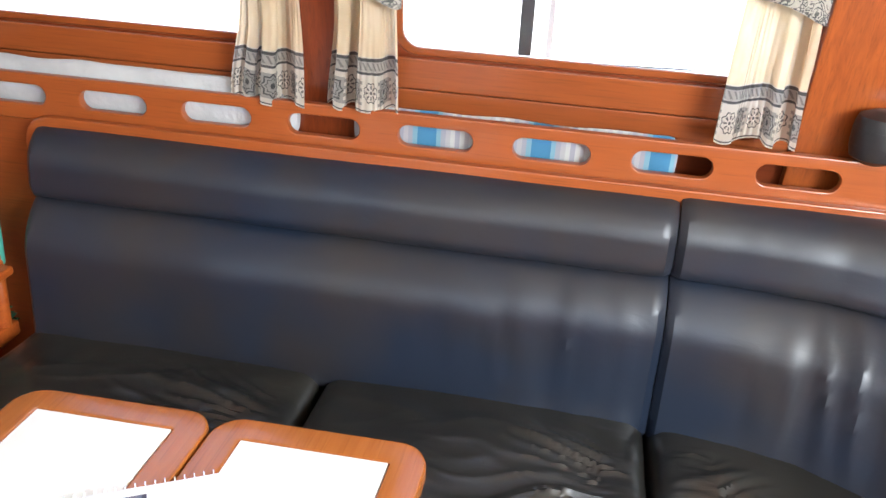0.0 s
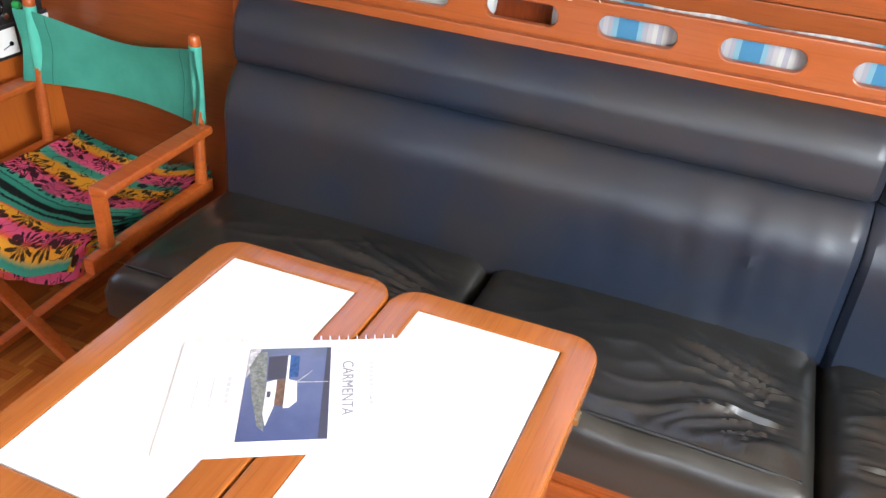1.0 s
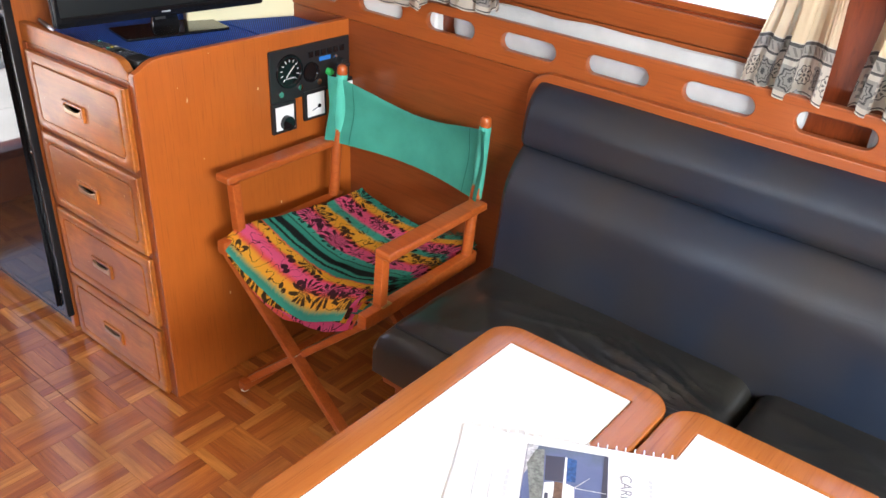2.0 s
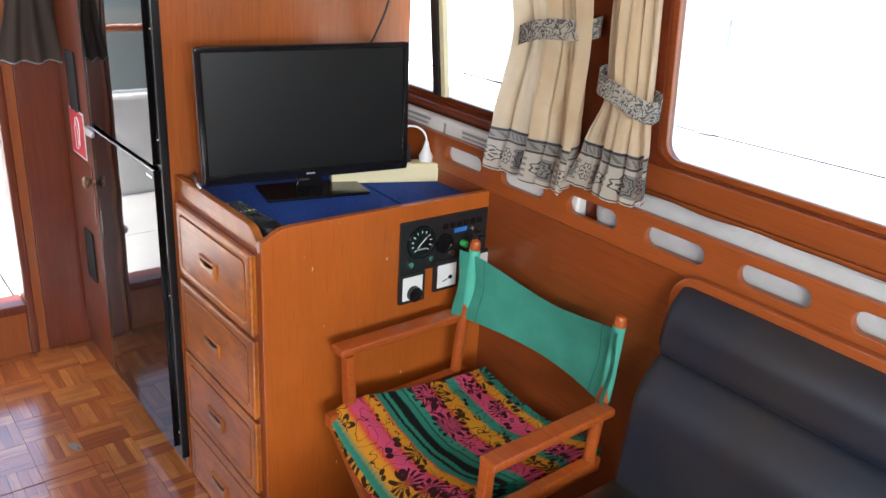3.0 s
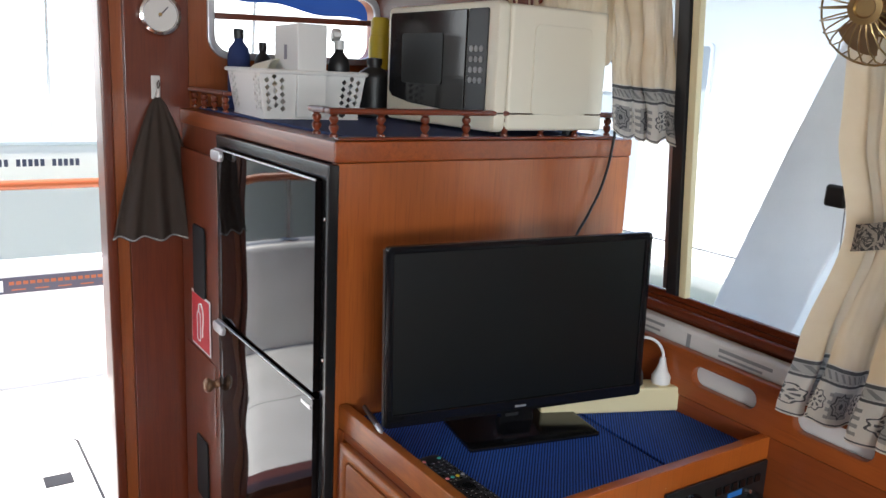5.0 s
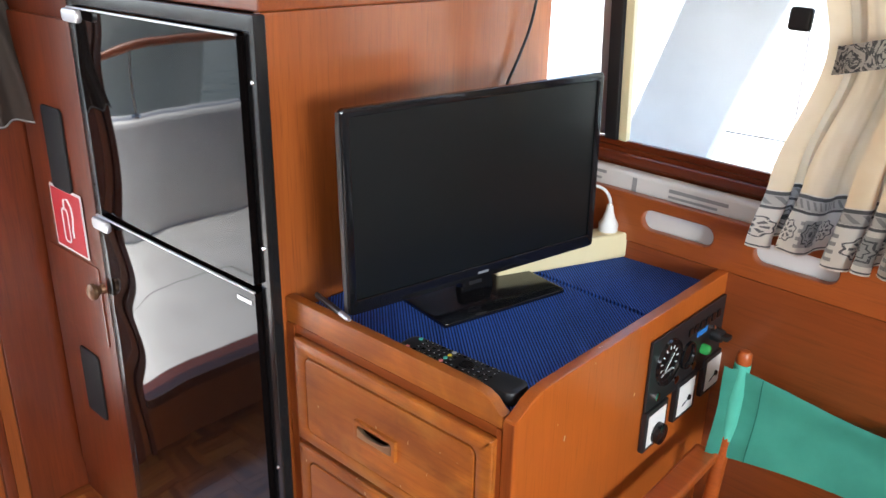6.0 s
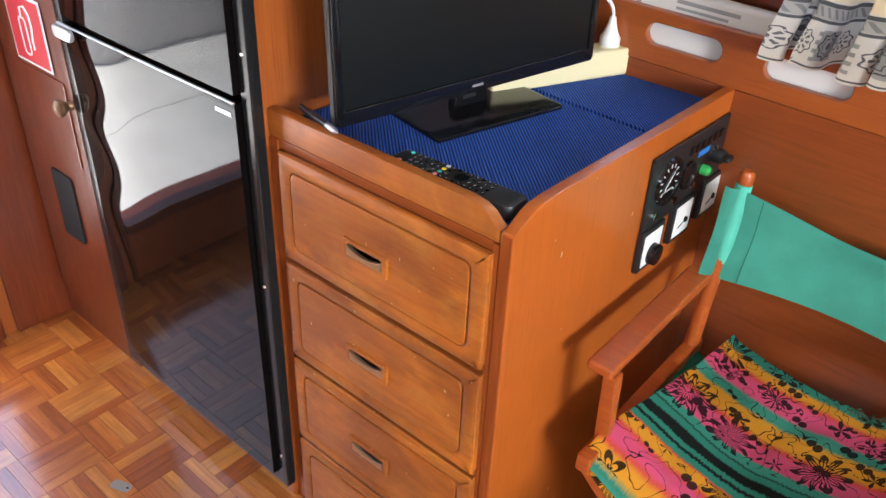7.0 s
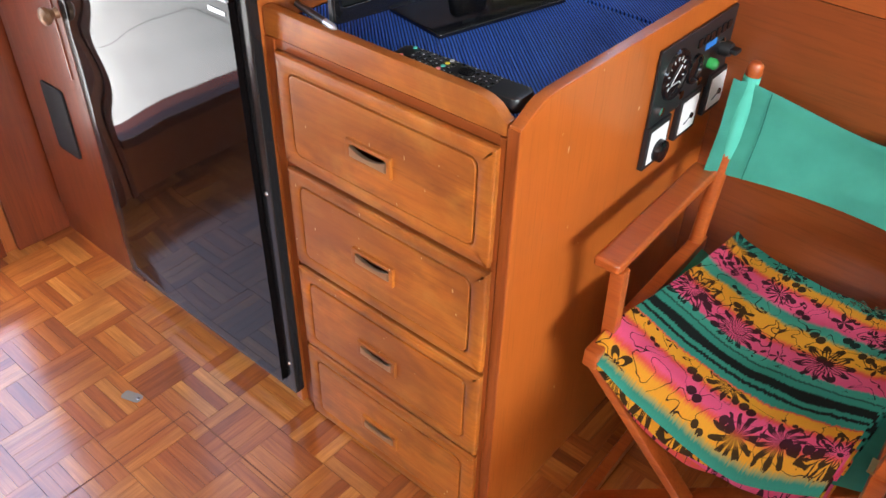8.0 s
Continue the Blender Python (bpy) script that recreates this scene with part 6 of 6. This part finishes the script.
part("horn", tube([(0, -0.06, 0.065), (0, 0.06, 0.065)], 0.009, 8), BLACK, cl)
rng = thing("tie_ring", pose(-5.149, 0.235, 0.40), "small dark eye fitting on the transom", "ring")
part("plate", lathe([(0.02, 0), (0.02, 0.006), (0, 0.008)], 14, m=pose(0, 0, 0, 0, 90)), GREYMETAL, rng)
part("eye", tube([(0.012, 0.016 * math.cos(a), -0.02 + 0.02 * math.sin(a)) for a in (i * math.pi / 6 for i in range(12))], 0.004, 6, closed=True), GREYMETAL, rng)
# ---- harbour ----
structure("water", box(-400, 400, -400, 400, -1.3, -1.1), WATER, None, "harbour water")


def passenger_boat(m):
    """A large moored boat: flared hull, long cabin side with deep framed panes."""
    b = thing("passenger_boat", m, "large white boat with dark cabin windows moored alongside", "boat", "moored boats")
    part("hull", sheet(lambda a, c: (-6 + 12 * a, -0.5 * c * c - 0.2 * c, -1.2 + 1.25 * c), 20, 6, None, 0.05), HULL, b)
    part("deck", box(-6, 6, -0.62, 2.5, 0.02, 0.08), HULL, b)
    part("cabin", box(-5.6, 5.6, 0.0, 2.4, 0.08, 2.3, 0.06), HULL, b)
    part("roof", box(-5.8, 5.8, -0.3, 2.6, 2.3, 2.4, 0.03), HULL, b)
    for x0, x1, z0, z1 in ((-2.95, -2.46, 0.12, 0.42), (-2.1, -1.46, 0.14, 1.05), (-2.1, -1.46, 1.14, 1.42), (-1.3, -0.75, 1.1, 1.85), (0.5, 0.93, 1.05, 1.85), (0.98, 1.5, 1.09, 1.85), (1.56, 2.1, 1.09, 1.85), (2.2, 2.8, 1.09, 1.85)):
        w = part("cabin_window", prism(rounded(x0, x1, z0, z1, 0.03), 0.02, "y", -0.012, ()), DARKGLASS, b, "dark cabin window")
        part("frame", prism(rounded(x0 - 0.03, x1 + 0.03, z0 - 0.03, z1 + 0.03, 0.05), 0.03, "y", -0.025, [rounded(x0, x1, z0, z1, 0.03)[::-1]]), HULL, w)
    part("door_post", box(0.66, 0.82, -0.03, 0.0, 0.1, 1.03), DARKGLASS, b)
    return b


passenger_boat(pose(-4.95, 6.0, 0))
structure("side_wing", prism([(-2.52, 0.55), (-2.23, 0.55), (-2.12, 0.93), (-2.07, 1.08), (-1.96, 1.36), (-1.80, 1.74), (-1.60, 2.06), (-1.93, 2.06), (-2.2, 1.40), (-2.37, 0.94)], 0.05, "y", 2.0, (), 0.012), GELCOAT, None, "white moulded wing beside the side deck")
structure("side_deck", box(-3.34, 1.6, 1.62, 2.35, 0.45, 0.55, 0.02), GELCOAT, None, "white side deck along the cabin")
# the unseen south overhang is added to block sun from the south opening
structure("cabin_roof", box(-3.4, 1.6, -2.35, 1.74, 2.056, 2.12, 0.02), GELCOAT, None, "white cabin roof with an added overhang that shades the south opening")
low = thing("work_boat", pose(-8.0, 1.2, -1.1), "low pale grey boat moored astern with faded lettering", "boat", "moored boats")
part("hull", sheet(lambda a, b: (-0.45 * (1 - b) - 0.9 * abs(2 * a - 1) ** 3, -4.5 + 9 * a, 1.95 * b + 0.1 * (2 * a - 1) ** 2), 40, 10, None, 0.05), material("pale_grey_hull", (0.8, 0.79, 0.76), 0.4), low)
part("gunwale", tube([(0.01 - 0.9 * abs(2 * a - 1) ** 3, -4.5 + 9 * a, 1.96 + 0.1 * (2 * a - 1) ** 2) for a in (k / 24 for k in range(25))], 0.035, 8), HULL, low)
part("inner_side", sheet(lambda a, b: (-0.1 - 1.9 * b - 0.6 * abs(2 * a - 1) ** 3, -4.3 + 8.6 * a, 1.9 - 0.25 * b), 24, 6, None, 0.03), HULL, low)
bars("hull_lettering", [(-0.5 + 0.042 * k, -0.472 + 0.042 * k, 1.8, 0.055) for k in range(15) if k not in (3, 9)], PRINTDARK, low, Matrix(((0, 0, 1, 0.045), (1, 0, 0, 0.0), (0, 1, 0, 0.0), (0, 0, 0, 1))), 0.006)
aw = thing("boat_awning", pose(-9.0, 0, 0), "blue canvas awning over the boat moored astern", "awning")


def awning_top(y):
    return 2.56 - 0.09 * (y - 1.2)


part("canopy", sheet(lambda a, b: (-1.3 * a, 1.2 + 4.0 * b, awning_top(1.2 + 4.0 * b) + 0.06 * math.sin(math.pi * a)), 8, 24, None, 0.004), CANVASBLUE, aw)
part("valance", sheet(lambda a, b: (0.012 * math.sin(40 * b), 1.2 + 4.0 * b, awning_top(1.2 + 4.0 * b) - (0.16 + 0.1 * min(1.0, 2.5 * b) + 0.02 * math.sin(31 * b)) * a), 4, 80, None, 0.003), CANVASBLUE, aw)
for y in (1.3, 3.2, 5.1):
    part("pole", tube([(-0.3, y, 0.6), (-0.05, y, awning_top(y) - 0.01)], 0.018, 10), STEEL, aw)
structure("quay", box(-60, 60, 12.0, 60, -1.3, 0.6), material("pale_quay_stone", (0.6, 0.57, 0.5), 0.8), None, "pale sunlit harbour quay")
# an added emissive board whitens the low sky astern
HAZE_GLOW = material("glowing_haze_backdrop", (0.8, 0.8, 0.78), 0.9)
hz = HAZE_GLOW.node_tree.nodes["Principled BSDF"]
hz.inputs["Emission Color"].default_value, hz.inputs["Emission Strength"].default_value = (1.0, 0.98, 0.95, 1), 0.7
structure("backdrop_haze", box(-90, -89, -150, 150, -1.3, 16), HAZE_GLOW, None, "glowing backdrop standing in for the bright distance astern")


# ---- parquet ----
def parquet_fingers():
    """Basket-weave mosaic: square blocks of five fingers, turned by quarter turns."""
    B, K = 0.136, 5
    w = B / K
    shapes = []
    for turn in range(2):
        lx, ly = (B - 0.0004, w - 0.0004) if not turn else (w - 0.0004, B - 0.0004)
        bm = bmesh.new()
        bmesh.ops.create_cube(bm, size=1.0)
        for v in bm.verts:
            s = 0.994 if v.co.z > 0 else 1.0
            v.co = Vector((v.co.x * lx * s, v.co.y * ly * s, v.co.z * 0.006))
        me = bpy.data.meshes.new("parquet_finger")
        bm.to_mesh(me)
        bm.free()
        me.materials.append(PARQUET[turn])
        shapes.append(me)
    base = bpy.data.objects["floor"]
    rnd = random.Random(11)
    near, rest = [], []
    for i in range(-1, 36):
        for j in range(-15, 15):
            x, y = -3.367 + (i + 0.5) * B, 0.042 + (j + 0.5) * B
            turn = (i + j) % 2
            for k in range(K):
                o = (k - (K - 1) / 2) * w
                p = (x, y + o) if not turn else (x + o, y)
                item = (p[0], p[1], -0.003 + rnd.uniform(-0.0004, 0.0004), turn)
                if -3.3 < x < -1.75 and 0.35 < y < 0.82 or -2.6 < x < -1.8 and 0.1 < y <= 0.35:
                    near.append(item)
                else:
                    rest.append(item)
    near, rest = near[:300], rest + near[300:]
    for x, y, z, turn in near:
        ob = new("parquet_finger", shapes[turn])
        ob.parent = base
        ob.location = (x, y, z)
    for way in range(2):
        verts, faces = [], []
        hx, hy = ((B - 0.0004) / 2, (w - 0.0004) / 2) if not way else ((w - 0.0004) / 2, (B - 0.0004) / 2)
        for x, y, z, turn in rest:
            if turn != way:
                continue
            n0 = len(verts)
            for sz in (-0.003, 0.003):
                for sx, sy in ((-1, -1), (1, -1), (1, 1), (-1, 1)):
                    verts.append((x + sx * hx, y + sy * hy, z + sz))
            faces += [(n0, n0 + 3, n0 + 2, n0 + 1), (n0 + 4, n0 + 5, n0 + 6, n0 + 7), (n0, n0 + 1, n0 + 5, n0 + 4), (n0 + 1, n0 + 2, n0 + 6, n0 + 5), (n0 + 2, n0 + 3, n0 + 7, n0 + 6), (n0 + 3, n0, n0 + 4, n0 + 7)]
        me = bpy.data.meshes.new("parquet_field")
        me.from_pydata(verts, [], faces)
        me.materials.append(PARQUET_REST[way])
        ob = new("parquet_field", me)
        ob.parent = base
        tagged(ob, "worn basket-weave parquet of small teak fingers", "", "", "stuff")


parquet_fingers()
fh = thing("floor_hatch", pose(0, 0, 0), "parquet floor hatch edged by dark joints", "hatch")
for bx in ((-2.464, -2.461, -0.3, 0.625), (-2.464, -1.86, 0.622, 0.625)):
    part("joint", box(*bx, 0.0002, 0.0009), JOINT, fh, "dark hatch joint", True)
lp = thing("lift_plate", pose(-2.59, 0.567, 0.0006, 0, 0, 20), "small worn metal plate let into the parquet", "floor plate")
part("plate", prism(rounded(-0.024, 0.024, -0.012, 0.012, 0.008), 0.0006, "z", 0.0, ()), material("worn_zinc", (0.24, 0.22, 0.2), 0.6, 0.3), lp)
part("screw", lathe([(0.004, 0.0004), (0.003, 0.0009), (0, 0.001)], 10, m=pose(0.016, 0, 0)), STEEL, lp)
